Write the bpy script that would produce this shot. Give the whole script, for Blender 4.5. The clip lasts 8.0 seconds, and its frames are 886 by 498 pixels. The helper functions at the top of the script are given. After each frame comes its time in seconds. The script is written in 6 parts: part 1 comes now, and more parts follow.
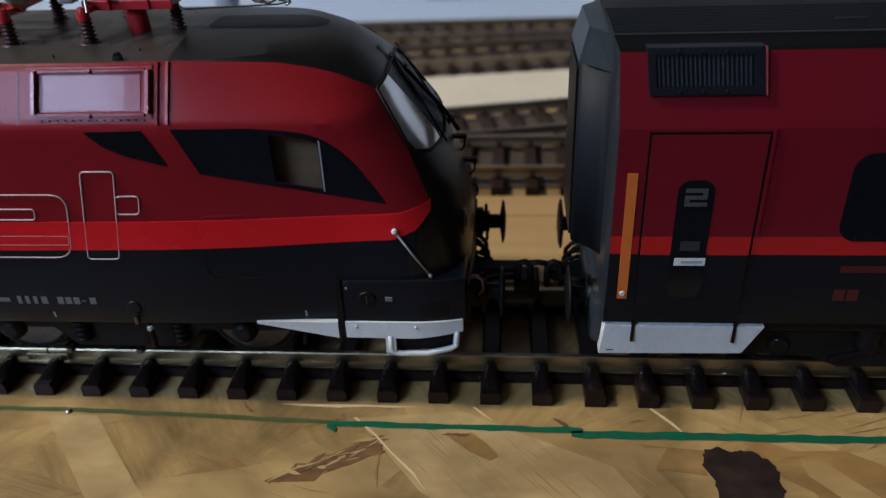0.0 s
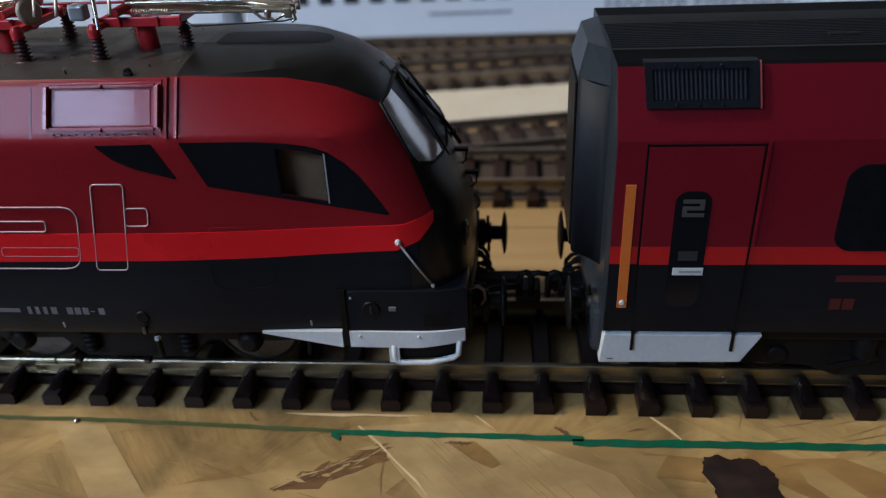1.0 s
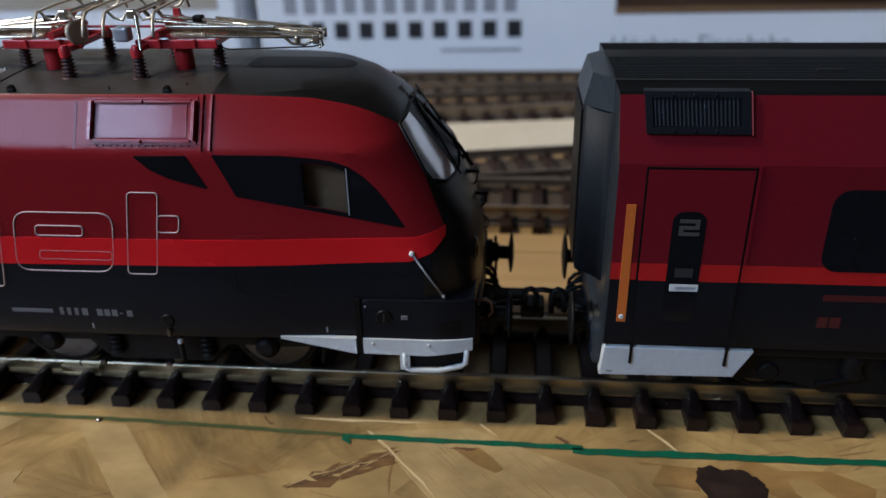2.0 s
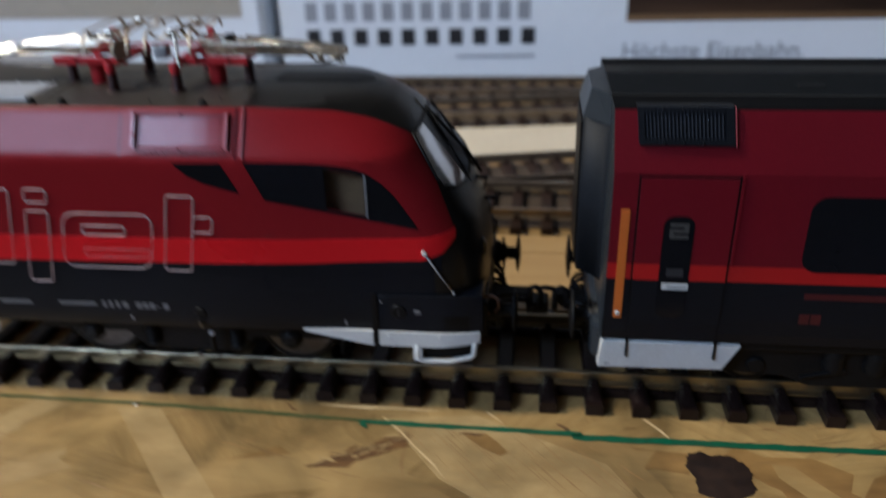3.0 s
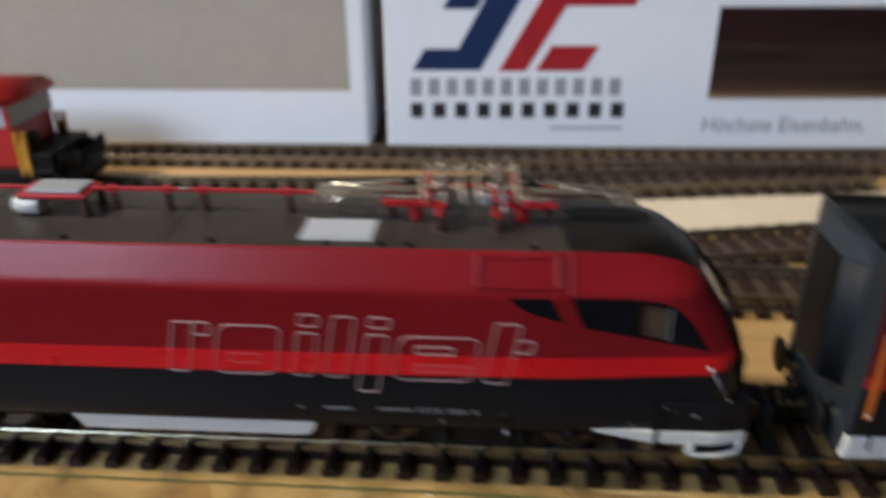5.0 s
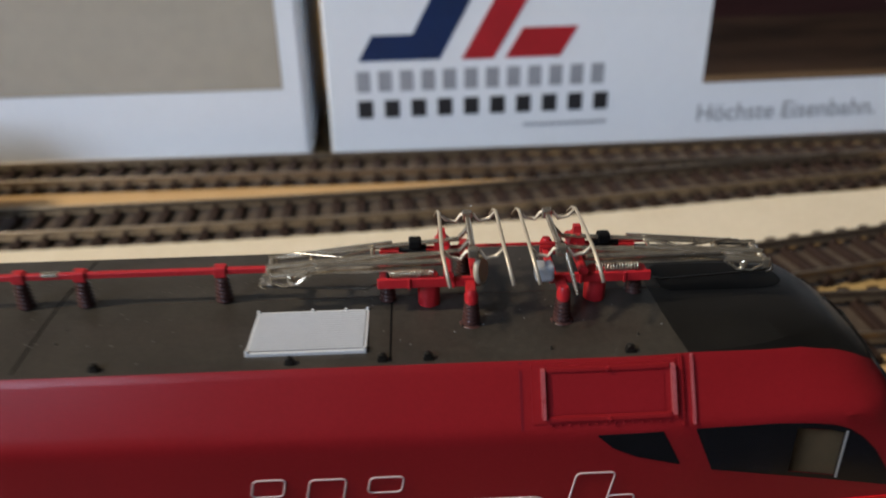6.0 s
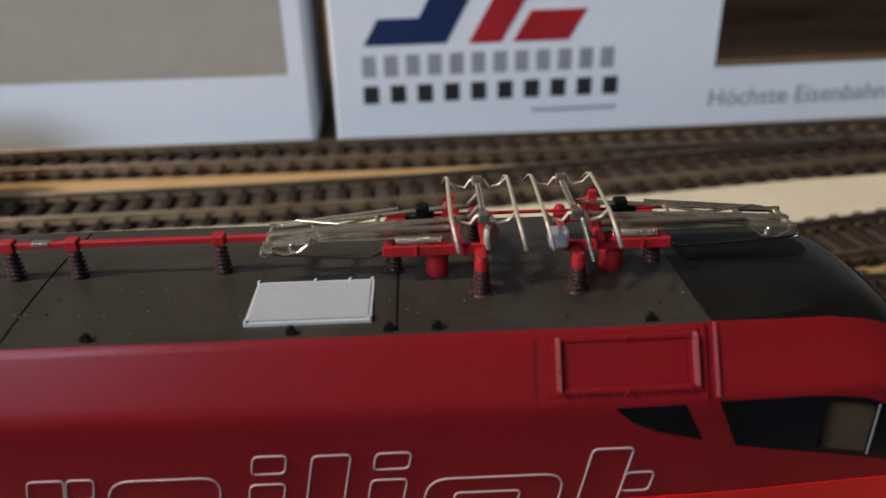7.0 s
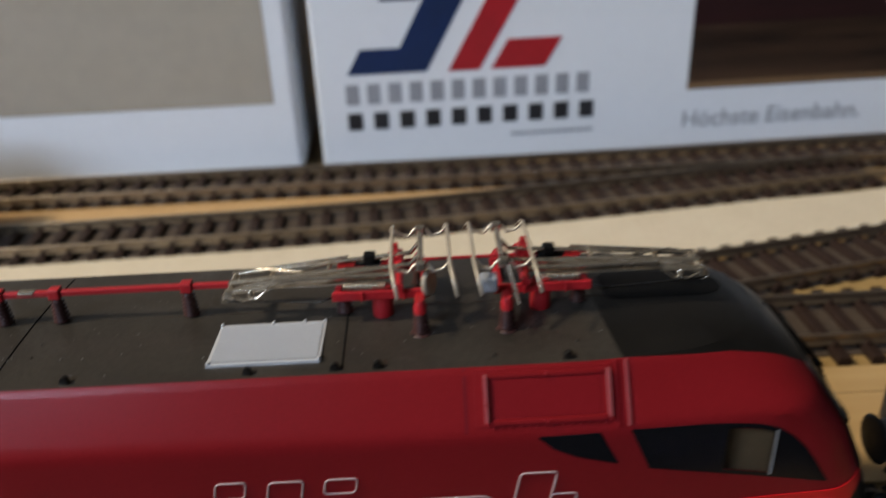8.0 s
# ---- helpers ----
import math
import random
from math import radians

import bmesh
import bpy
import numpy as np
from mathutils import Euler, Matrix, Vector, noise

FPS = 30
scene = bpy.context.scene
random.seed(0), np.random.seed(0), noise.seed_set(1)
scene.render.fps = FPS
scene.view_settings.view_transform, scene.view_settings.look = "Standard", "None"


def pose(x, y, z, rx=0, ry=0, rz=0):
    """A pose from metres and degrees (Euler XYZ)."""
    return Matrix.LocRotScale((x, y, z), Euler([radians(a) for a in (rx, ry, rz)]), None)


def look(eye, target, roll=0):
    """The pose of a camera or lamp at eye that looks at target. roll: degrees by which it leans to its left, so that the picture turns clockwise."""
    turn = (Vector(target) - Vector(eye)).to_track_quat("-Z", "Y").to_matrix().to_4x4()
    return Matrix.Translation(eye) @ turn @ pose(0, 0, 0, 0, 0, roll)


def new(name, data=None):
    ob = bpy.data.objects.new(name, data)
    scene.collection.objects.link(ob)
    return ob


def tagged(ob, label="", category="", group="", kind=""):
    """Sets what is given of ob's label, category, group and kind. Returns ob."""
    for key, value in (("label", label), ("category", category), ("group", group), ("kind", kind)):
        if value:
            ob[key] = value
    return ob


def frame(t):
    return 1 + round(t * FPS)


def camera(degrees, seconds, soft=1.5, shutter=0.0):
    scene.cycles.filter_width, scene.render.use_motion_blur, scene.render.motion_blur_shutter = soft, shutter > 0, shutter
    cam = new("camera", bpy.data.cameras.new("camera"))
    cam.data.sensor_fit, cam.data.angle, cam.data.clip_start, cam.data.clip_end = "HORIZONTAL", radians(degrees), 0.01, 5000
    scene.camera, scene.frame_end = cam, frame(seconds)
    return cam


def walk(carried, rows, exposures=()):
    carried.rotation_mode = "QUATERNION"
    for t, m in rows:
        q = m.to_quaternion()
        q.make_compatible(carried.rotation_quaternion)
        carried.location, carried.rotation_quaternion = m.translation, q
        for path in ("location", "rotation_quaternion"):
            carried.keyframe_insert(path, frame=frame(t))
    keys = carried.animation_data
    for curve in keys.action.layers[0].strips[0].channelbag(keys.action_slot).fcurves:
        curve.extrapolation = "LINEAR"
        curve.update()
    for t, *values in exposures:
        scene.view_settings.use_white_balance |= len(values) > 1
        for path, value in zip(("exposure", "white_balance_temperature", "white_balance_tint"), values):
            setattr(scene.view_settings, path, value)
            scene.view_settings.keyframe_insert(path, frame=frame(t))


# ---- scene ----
MM = 0.001
cam = camera(59.15, 8.0, soft=1.15, shutter=0.9)
cam.data.dof.use_dof = True
cam.data.dof.focus_distance = 0.098
cam.data.dof.aperture_fstop = 23.0
# seconds, place in millimetres, turn in degrees
ROWS = [
    (0.0, 0.28, -99.44, 76.36, 59.39, 2.19, 4.22),
    (0.5, 0.43, -100.95, 77.39, 60.03, 2.48, 4.33),
    (1.0, 0.42, -101.27, 76.92, 60.42, 2.37, 4.31),
    (1.5, -0.24, -103.89, 76.85, 61.61, 1.78, 4.94),
    (1.7, -0.73, -105.90, 77.10, 62.70, 1.43, 4.82),
    (2.8, 2.88, -114.73, 77.24, 63.46, 0.33, 6.59),
    (3.0, 1.86, -116.73, 81.41, 63.21, 1.45, 6.50),
    (3.5, -2.70, -123.15, 91.00, 64.17, 2.34, 6.37),
    (4.0, -4.37, -126.34, 95.17, 64.33, 2.40, 6.10),
    (4.5, -0.70, -123.49, 95.61, 64.20, 2.96, 5.41),
    (4.6, -2.19, -123.42, 95.66, 64.15, 2.82, 5.41),
    (4.8, -15.35, -126.96, 101.73, 64.00, 3.05, 4.38),
    (4.9, -40.33, -127.56, 100.20, 64.26, 1.86, 3.87),
    (5.0, -52.76, -132.86, 108.12, 64.26, 0.35, 3.69),
    (5.1, -64.02, -121.08, 107.48, 64.43, -0.68, 2.04),
    (5.2, -68.93, -112.99, 110.03, 64.11, 0.72, 0.69),
    (6.3, -66.92, -77.11, 93.37, 62.84, 0.69, -2.59),
    (6.5, -68.25, -78.06, 92.72, 62.51, 1.25, -2.08),
    (7.0, -67.53, -78.24, 92.64, 63.01, 1.27, -2.01),
    (7.5, -65.71, -80.79, 94.04, 63.28, 1.48, -1.55),
    (8.0, -60.27, -84.95, 100.60, 63.59, 2.11, -2.09),
]
walk(cam, [(t, pose(x * MM, y * MM, z * MM, rx, ry, rz)) for t, x, y, z, rx, ry, rz in ROWS],
     exposures=[(0.0, -0.56, 5450, 10), (1.5, -0.54, 5400, 10), (3.0, -0.48, 5550, 10), (4.5, -0.2, 5850, 10), (5.2, -0.25, 6100, 10), (6.5, -0.44, 6100, 10), (8.0, -0.52, 6100, 10)])

# ---- light: daylight from a window behind the camera, a warm ceiling lamp over the layout ----
world = bpy.data.worlds.new("world")
scene.world = world
world.use_nodes = True
sky = world.node_tree.nodes.new("ShaderNodeTexSky")
sky.sky_type, sky.sun_disc, sky.sun_elevation, sky.sun_rotation = "NISHITA", False, radians(35), radians(200)
world.node_tree.links.new(sky.outputs[0], world.node_tree.nodes["Background"].inputs[0])
world.node_tree.nodes["Background"].inputs[1].default_value = 0.08


def area_lamp(name, m, sx, sy, watts, colour):
    data = bpy.data.lights.new(name, "AREA")
    data.shape, data.size, data.size_y, data.energy, data.color = "RECTANGLE", sx, sy, watts, colour
    ob = new(name, data)
    ob.matrix_world = m
    return ob


WINDOW = (-1.85, -0.84, 0.86, 1.64)      # x from, x to, z from, z to, in the wall behind the camera
BACK = -1.40
area_lamp("window_daylight", look(((WINDOW[0] + WINDOW[1]) / 2, BACK - 0.05, (WINDOW[2] + WINDOW[3]) / 2), (-0.2, 0.3, 0.0)),
          0.95, 0.74, 47.0, (0.64, 0.79, 1.0))
LAMP = (-1.42, -0.21)
area_lamp("ceiling_lamp_light", look((LAMP[0], LAMP[1], 1.50), (-0.1, 0.1, 0.0)), 0.2, 0.2, 65.0, (1.0, 0.84, 0.60))


# ---- materials ----
def material(name, colour, rough=0.5, metal=0.0, second=None, grain=900.0, blotch=60.0, bump=0.0, coat=0.0, stretch=(1, 1, 1), mix=0.5, spread=0.12, island=0.0, uv=False, spec=0.5, stain=0.0):
    """Principled surface with grain and larger blotches; second: the colour that the blotches lean to."""
    m = bpy.data.materials.new(name)
    m.use_nodes = True
    n, l = m.node_tree.nodes, m.node_tree.links
    b = n["Principled BSDF"]
    second = second or tuple(c * 0.7 for c in colour)
    co = n.new("ShaderNodeTexCoord")
    mp = n.new("ShaderNodeMapping")
    mp.inputs["Scale"].default_value = stretch
    l.new(co.outputs["UV" if uv else "Object"], mp.inputs[0])
    fine, big = n.new("ShaderNodeTexNoise"), n.new("ShaderNodeTexNoise")
    fine.inputs["Scale"].default_value, big.inputs["Scale"].default_value = grain, blotch
    fine.inputs["Detail"].default_value, big.inputs["Detail"].default_value = 4, 3
    l.new(mp.outputs[0], fine.inputs["Vector"])
    l.new(mp.outputs[0], big.inputs["Vector"])
    ramp = n.new("ShaderNodeValToRGB")
    ramp.color_ramp.elements[0].position, ramp.color_ramp.elements[1].position = 0.35, 0.7
    ramp.color_ramp.elements[0].color, ramp.color_ramp.elements[1].color = (*colour, 1), (*second, 1)
    blend = n.new("ShaderNodeMath")
    blend.operation = "MULTIPLY_ADD"
    blend.inputs[1].default_value = mix
    l.new(fine.outputs[0], blend.inputs[0])
    half = n.new("ShaderNodeMath")
    half.operation = "MULTIPLY"
    half.inputs[1].default_value = 1 - mix
    l.new(big.outputs[0], half.inputs[0])
    l.new(half.outputs[0], blend.inputs[2])
    l.new(blend.outputs[0], ramp.inputs[0])
    out = ramp.outputs[0]
    if island:
        geo = n.new("ShaderNodeNewGeometry")
        hsv = n.new("ShaderNodeHueSaturation")
        mr = n.new("ShaderNodeMapRange")
        mr.inputs[3].default_value, mr.inputs[4].default_value = 1 - island, 1 + island
        l.new(geo.outputs["Random Per Island"], mr.inputs[0])
        l.new(mr.outputs[0], hsv.inputs["Value"])
        l.new(out, hsv.inputs["Color"])
        out = hsv.outputs[0]
    if stain:
        # soft stains that run across the pieces
        spot, low = n.new("ShaderNodeTexNoise"), n.new("ShaderNodeMapRange")
        spot.inputs["Scale"].default_value, spot.inputs["Detail"].default_value, spot.inputs["Distortion"].default_value = 55.0, 5, 0.8
        l.new(co.outputs["Object"], spot.inputs["Vector"])
        low.inputs[1].default_value, low.inputs[2].default_value = 0.36, 0.58
        low.inputs[3].default_value, low.inputs[4].default_value = 1 - stain, 1.06
        l.new(spot.outputs[0], low.inputs[0])
        dark = n.new("ShaderNodeHueSaturation")
        l.new(low.outputs[0], dark.inputs["Value"])
        l.new(out, dark.inputs["Color"])
        out = dark.outputs[0]
    l.new(out, b.inputs["Base Color"])
    rr = n.new("ShaderNodeMapRange")
    rr.inputs[3].default_value, rr.inputs[4].default_value = max(0.02, rough - spread), min(1, rough + spread)
    l.new(big.outputs[0], rr.inputs[0])
    l.new(rr.outputs[0], b.inputs["Roughness"])
    b.inputs["Metallic"].default_value = metal
    b.inputs["Specular IOR Level"].default_value = spec
    b.inputs["Coat Weight"].default_value = coat
    b.inputs["Coat Roughness"].default_value = 0.15
    if bump:
        bp = n.new("ShaderNodeBump")
        bp.inputs["Strength"].default_value, bp.inputs["Distance"].default_value = bump, 0.0001
        l.new(fine.outputs[0], bp.inputs["Height"])
        l.new(bp.outputs[0], b.inputs["Normal"])
    return m


def glass(name, colour, rough=0.03, alpha=None):
    m = bpy.data.materials.new(name)
    m.use_nodes = True
    b = m.node_tree.nodes["Principled BSDF"]
    b.inputs["Base Color"].default_value = (*colour, 1)
    b.inputs["Roughness"].default_value = rough
    b.inputs["Transmission Weight"].default_value = 1.0
    b.inputs["IOR"].default_value = 1.2
    return m


COACH_RED = material("coach_bordeaux_paint", (0.132, 0.0050, 0.0112), 0.36, second=(0.108, 0.0042, 0.0092), grain=2500, blotch=40, bump=0.05, spec=0.3)
RED = material("bordeaux_paint", (0.202, 0.0092, 0.0122), 0.3, second=(0.172, 0.0078, 0.0102), grain=2500, blotch=40, bump=0.04, spread=0.05, spec=0.16)
STRIPE = material("signal_red_paint", (0.57, 0.0065, 0.011), 0.3, second=(0.51, 0.006, 0.0095), grain=2500, bump=0.05)
COACH_STRIPE = material("coach_stripe_red", (0.38, 0.008, 0.009), 0.36, second=(0.33, 0.007, 0.008), grain=2500)
SILL = material("anthracite_paint", (0.0072, 0.0080, 0.0108), 0.42, second=(0.0058, 0.0065, 0.0086), grain=2500, bump=0.05, spec=0.14)
ROOF = material("weathered_roof_grey", (0.040, 0.0335, 0.0265), 0.4, second=(0.019, 0.0158, 0.0125), grain=1500, blotch=110, bump=0.3, spec=0.6, stain=0.25)
CAB_BLACK = material("black_cab_paint", (0.0062, 0.0058, 0.0053), 0.36, second=(0.0098, 0.0084, 0.0070), grain=2200, blotch=120, bump=0.06, spec=0.36)
COACH_ROOF = material("coach_roof_grey", (0.0125, 0.013, 0.0135), 0.6, second=(0.0095, 0.010, 0.0105), grain=2000, bump=0.1, spec=0.1)
COACH_END = material("blue_grey_end_paint", (0.0205, 0.025, 0.0305), 0.36, second=(0.015, 0.0185, 0.023), grain=1500, blotch=80, bump=0.08, spec=0.3)
WHITE = material("off_white_plastic", (0.57, 0.57, 0.555), 0.42, second=(0.48, 0.48, 0.46), grain=1800, blotch=150, bump=0.05)
BLACK = material("black_plastic", (0.0042, 0.0040, 0.0042), 0.48, second=(0.006, 0.0056, 0.0056), grain=1500, bump=0.1, spec=0.14)
DARK_IRON = material("dark_underframe", (0.0050, 0.0048, 0.0050), 0.5, second=(0.0085, 0.0075, 0.007), grain=1200, bump=0.15, spec=0.14)
STEEL = material("wheel_steel", (0.12, 0.115, 0.11), 0.3, metal=1.0, second=(0.08, 0.075, 0.07), grain=1200)
NICKEL = material("nickel_silver", (0.72, 0.64, 0.53), 0.25, metal=0.9, second=(0.45, 0.385, 0.305), grain=700, blotch=200)
RAIL_METAL = material("rail_metal", (0.52, 0.46, 0.32), 0.32, metal=1.0, second=(0.30, 0.25, 0.165), grain=800, blotch=150, stretch=(0.15, 1, 1))
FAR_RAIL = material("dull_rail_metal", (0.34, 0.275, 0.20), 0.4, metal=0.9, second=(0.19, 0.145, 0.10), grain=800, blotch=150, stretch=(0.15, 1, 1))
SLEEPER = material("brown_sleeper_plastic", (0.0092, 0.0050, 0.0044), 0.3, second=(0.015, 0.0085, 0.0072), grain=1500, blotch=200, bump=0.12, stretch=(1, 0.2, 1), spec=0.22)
# lighter brown than SLEEPER, for the tracks behind the train
FAR_SLEEPER = material("lighter_sleeper_plastic", (0.034, 0.0195, 0.0145), 0.55, second=(0.020, 0.0115, 0.0085), grain=1500, blotch=200, bump=0.2, stretch=(1, 0.2, 1), spec=0.14)
PANTO_RED = material("insulated_red_frame", (0.40, 0.013, 0.018), 0.4, second=(0.33, 0.010, 0.014), grain=1500)
INSULATOR = material("brown_insulator", (0.060, 0.026, 0.022), 0.42, second=(0.040, 0.016, 0.014), grain=1500, spec=0.25)
LETTER = material("silver_print", (0.40, 0.30, 0.30), 0.45, second=(0.40, 0.30, 0.30), grain=3000)
DIM_PRINT = material("dim_grey_print", (0.13, 0.13, 0.135), 0.5, grain=3000)
GREY_PRINT = material("grey_print", (0.30, 0.30, 0.31), 0.5, grain=3000)
ORANGE = material("orange_marking", (0.52, 0.13, 0.02), 0.4, second=(0.46, 0.115, 0.018), grain=2500)
GLAZING = material("dark_glazing", (0.006, 0.006, 0.0075), 0.14, second=(0.008, 0.008, 0.0095), spread=0.03, spec=0.22)
CAB_TAN = material("tan_cab_wall", (0.10, 0.064, 0.030), 0.6, second=(0.055, 0.033, 0.015), grain=400, blotch=160)
CAB_PANE = glass("cab_pane_glass", (0.80, 0.78, 0.74), 0.04)
SCREEN = material("screen_reflection_paint", (0.88, 0.88, 0.90), 0.14, metal=0.8, second=(0.50, 0.42, 0.34), grain=260, blotch=110, spread=0.04, mix=0.15)
GRILLE = material("silver_roof_grille", (0.50, 0.50, 0.51), 0.42, second=(0.43, 0.43, 0.44), grain=1800)
VENT = material("dark_vent_grille", (0.0065, 0.0078, 0.0105), 0.4, second=(0.009, 0.0105, 0.014), grain=1800, spec=0.22)
# dark brown for the gaps between the far sleepers
GAP_BROWN = material("dark_brown_gap_fill", (0.075, 0.052, 0.035), 0.7, second=(0.045, 0.030, 0.020), grain=700, bump=0.3)
BOARD = material("strand_board", (0.40, 0.262, 0.098), 0.5, second=(0.22, 0.124, 0.040), grain=260, blotch=45, bump=0.6, stretch=(0.25, 1, 1), stain=0.4)
STRAND = material("wood_strand", (0.405, 0.266, 0.101), 0.36, second=(0.255, 0.150, 0.050), grain=1.1, blotch=0.12, bump=1.0, stretch=(0.14, 1, 1), island=0.09, uv=True, mix=0.42, stain=0.5)
PALE_STRIP = material("pale_cork_strip", (0.62, 0.53, 0.39), 0.7, second=(0.55, 0.46, 0.33), grain=500, bump=0.3)
PLANK = material("light_pine_plank", (0.53, 0.36, 0.165), 0.55, second=(0.42, 0.265, 0.11), grain=260, blotch=40, bump=0.3, stretch=(0.12, 1, 1))
TAN_STRIP = material("tan_wood_strip", (0.48, 0.30, 0.13), 0.65, second=(0.36, 0.21, 0.08), grain=300, bump=0.3, stretch=(0.2, 1, 1))
OLIVE_INK = material("faded_olive_ink", (0.035, 0.060, 0.016), 0.55, second=(0.075, 0.080, 0.025), grain=700, blotch=120)
CRACK = material("dark_crack", (0.085, 0.040, 0.015), 0.7, second=(0.17, 0.088, 0.034), grain=700, blotch=200, bump=0.5)
SPLINTER = material("pale_splinter", (0.60, 0.445, 0.235), 0.5, second=(0.46, 0.32, 0.15), grain=500, bump=0.3)
SPLINTER_SOFT = material("light_wood_strand", (0.45, 0.312, 0.136), 0.4, second=(0.30, 0.19, 0.072), grain=420, blotch=80, bump=0.8, stretch=(0.5, 0.9, 1), mix=0.5, stain=0.3)
STRAND_DARK = material("brown_wood_strand", (0.32, 0.182, 0.056), 0.5, second=(0.18, 0.094, 0.028), grain=380, blotch=90, bump=0.6, stretch=(0.5, 1, 1), stain=0.4)
GREEN_INK = material("green_marker_ink", (0.005, 0.100, 0.048), 0.5, second=(0.010, 0.060, 0.028), grain=900, blotch=200)
KNOT = material("dark_knot", (0.0075, 0.0032, 0.0024), 0.6, second=(0.028, 0.012, 0.006), grain=500, blotch=220, bump=0.8)
CARD = material("white_card", (0.83, 0.85, 0.87), 0.45, second=(0.80, 0.82, 0.845), grain=300, blotch=12)
CARD_BEIGE = material("beige_printed_panel", (0.42, 0.37, 0.29), 0.45, second=(0.37, 0.33, 0.26), grain=200, blotch=14)
BLUE_PRINT = material("navy_print", (0.010, 0.030, 0.105), 0.4, grain=900)
RED_PRINT = material("red_print", (0.42, 0.018, 0.026), 0.4, grain=900)
BLACK_PRINT = material("charcoal_print", (0.025, 0.026, 0.03), 0.45, grain=900)
PALE_PRINT = material("pale_grey_print", (0.36, 0.37, 0.40), 0.45, grain=900)
PHOTO_EARTH = material("tan_landscape_print", (0.24, 0.145, 0.07), 0.35, second=(0.10, 0.055, 0.028), grain=90, blotch=35, stretch=(0.3, 1, 2))
PHOTO_SKY = material("maroon_landscape_print", (0.030, 0.010, 0.012), 0.35, second=(0.010, 0.006, 0.007), grain=80, blotch=30, stretch=(0.2, 1, 2))
PHOTO = material("dark_landscape_print", (0.012, 0.008, 0.0075), 0.35, second=(0.085, 0.045, 0.026), grain=130, blotch=50, stretch=(0.16, 1, 1.6), mix=0.4)
SHUNTER_RED = material("shunter_red", (0.42, 0.018, 0.014), 0.4, second=(0.32, 0.012, 0.012), grain=900)
YELLOW = material("yellow_rail", (0.55, 0.28, 0.03), 0.4, grain=900)
PLASTER = material("wall_plaster", (0.11, 0.10, 0.09), 0.9, second=(0.09, 0.085, 0.08), grain=40, blotch=3)
FLOORING = material("grey_floor", (0.06, 0.055, 0.05), 0.6, second=(0.045, 0.04, 0.04), grain=30, blotch=3)
PANE = glass("window_glass", (0.95, 0.97, 1.0))


# ---- mesh helpers, all in millimetres ----
def thing(name, x, y, z, label, category, group="", kind=""):
    ob = tagged(new(name), label, category, group, kind)
    ob.location = (x * MM, y * MM, z * MM)
    ob.empty_display_size = 0.005
    return ob


def part(name, bm, mats, parent=None, label="", smooth=0.0, kind=""):
    bmesh.ops.scale(bm, vec=(MM, MM, MM), verts=bm.verts)
    bmesh.ops.recalc_face_normals(bm, faces=bm.faces)
    me = bpy.data.meshes.new(name)
    bm.to_mesh(me)
    bm.free()
    for m in mats if isinstance(mats, (list, tuple)) else (mats,):
        me.materials.append(m)
    return hang(new(name, me), parent, label, kind)


def hang(ob, parent, label="", kind=""):
    if parent:
        ob.parent = parent
        root, place = parent, Vector((0, 0, 0))
        while root:
            place += root.location if root.type == "EMPTY" else Vector((0, 0, 0))
            root = root.parent
        ob.matrix_parent_inverse = Matrix.Translation(-place)
        if parent.type != "EMPTY":
            ob.matrix_parent_inverse = Matrix.Identity(4)
    return tagged(ob, label, kind=kind)


def smooth(bm, angle=35):
    for f in bm.faces:
        f.smooth = True
    for e in bm.edges:
        if len(e.link_faces) == 2 and e.calc_face_angle(0) > radians(angle):
            e.smooth = False
    return bm


def box(bm, x0, x1, y0, y1, z0, z1, bevel=0.0, m=None, mat=0):
    made = bmesh.ops.create_cube(bm, size=1)["verts"]
    for v in made:
        v.co = ((x0 + x1) / 2 + v.co.x * (x1 - x0), (y0 + y1) / 2 + v.co.y * (y1 - y0), (z0 + z1) / 2 + v.co.z * (z1 - z0))
        if m:
            v.co = m @ v.co
    faces = {f for v in made for f in v.link_faces}
    for f in faces:
        f.material_index = mat
    if bevel:
        bmesh.ops.bevel(bm, geom=list({e for v in made for e in v.link_edges}), offset=bevel, segments=2, affect="EDGES", profile=0.5, material=mat)
    return bm


def prism(bm, poly, a, b, axis="y", mat=0):
    """A polygon drawn in the two other axes, pushed from a to b along axis."""
    put = {"x": lambda p, c: (c, p[0], p[1]), "y": lambda p, c: (p[0], c, p[1]), "z": lambda p, c: (p[0], p[1], c)}[axis]
    lo, hi = [bm.verts.new(put(p, a)) for p in poly], [bm.verts.new(put(p, b)) for p in poly]
    faces = [bm.faces.new(lo), bm.faces.new(hi)]
    for i in range(len(poly)):
        j = (i + 1) % len(poly)
        faces.append(bm.faces.new((lo[i], lo[j], hi[j], hi[i])))
    for f in faces:
        f.material_index = mat
    return bm


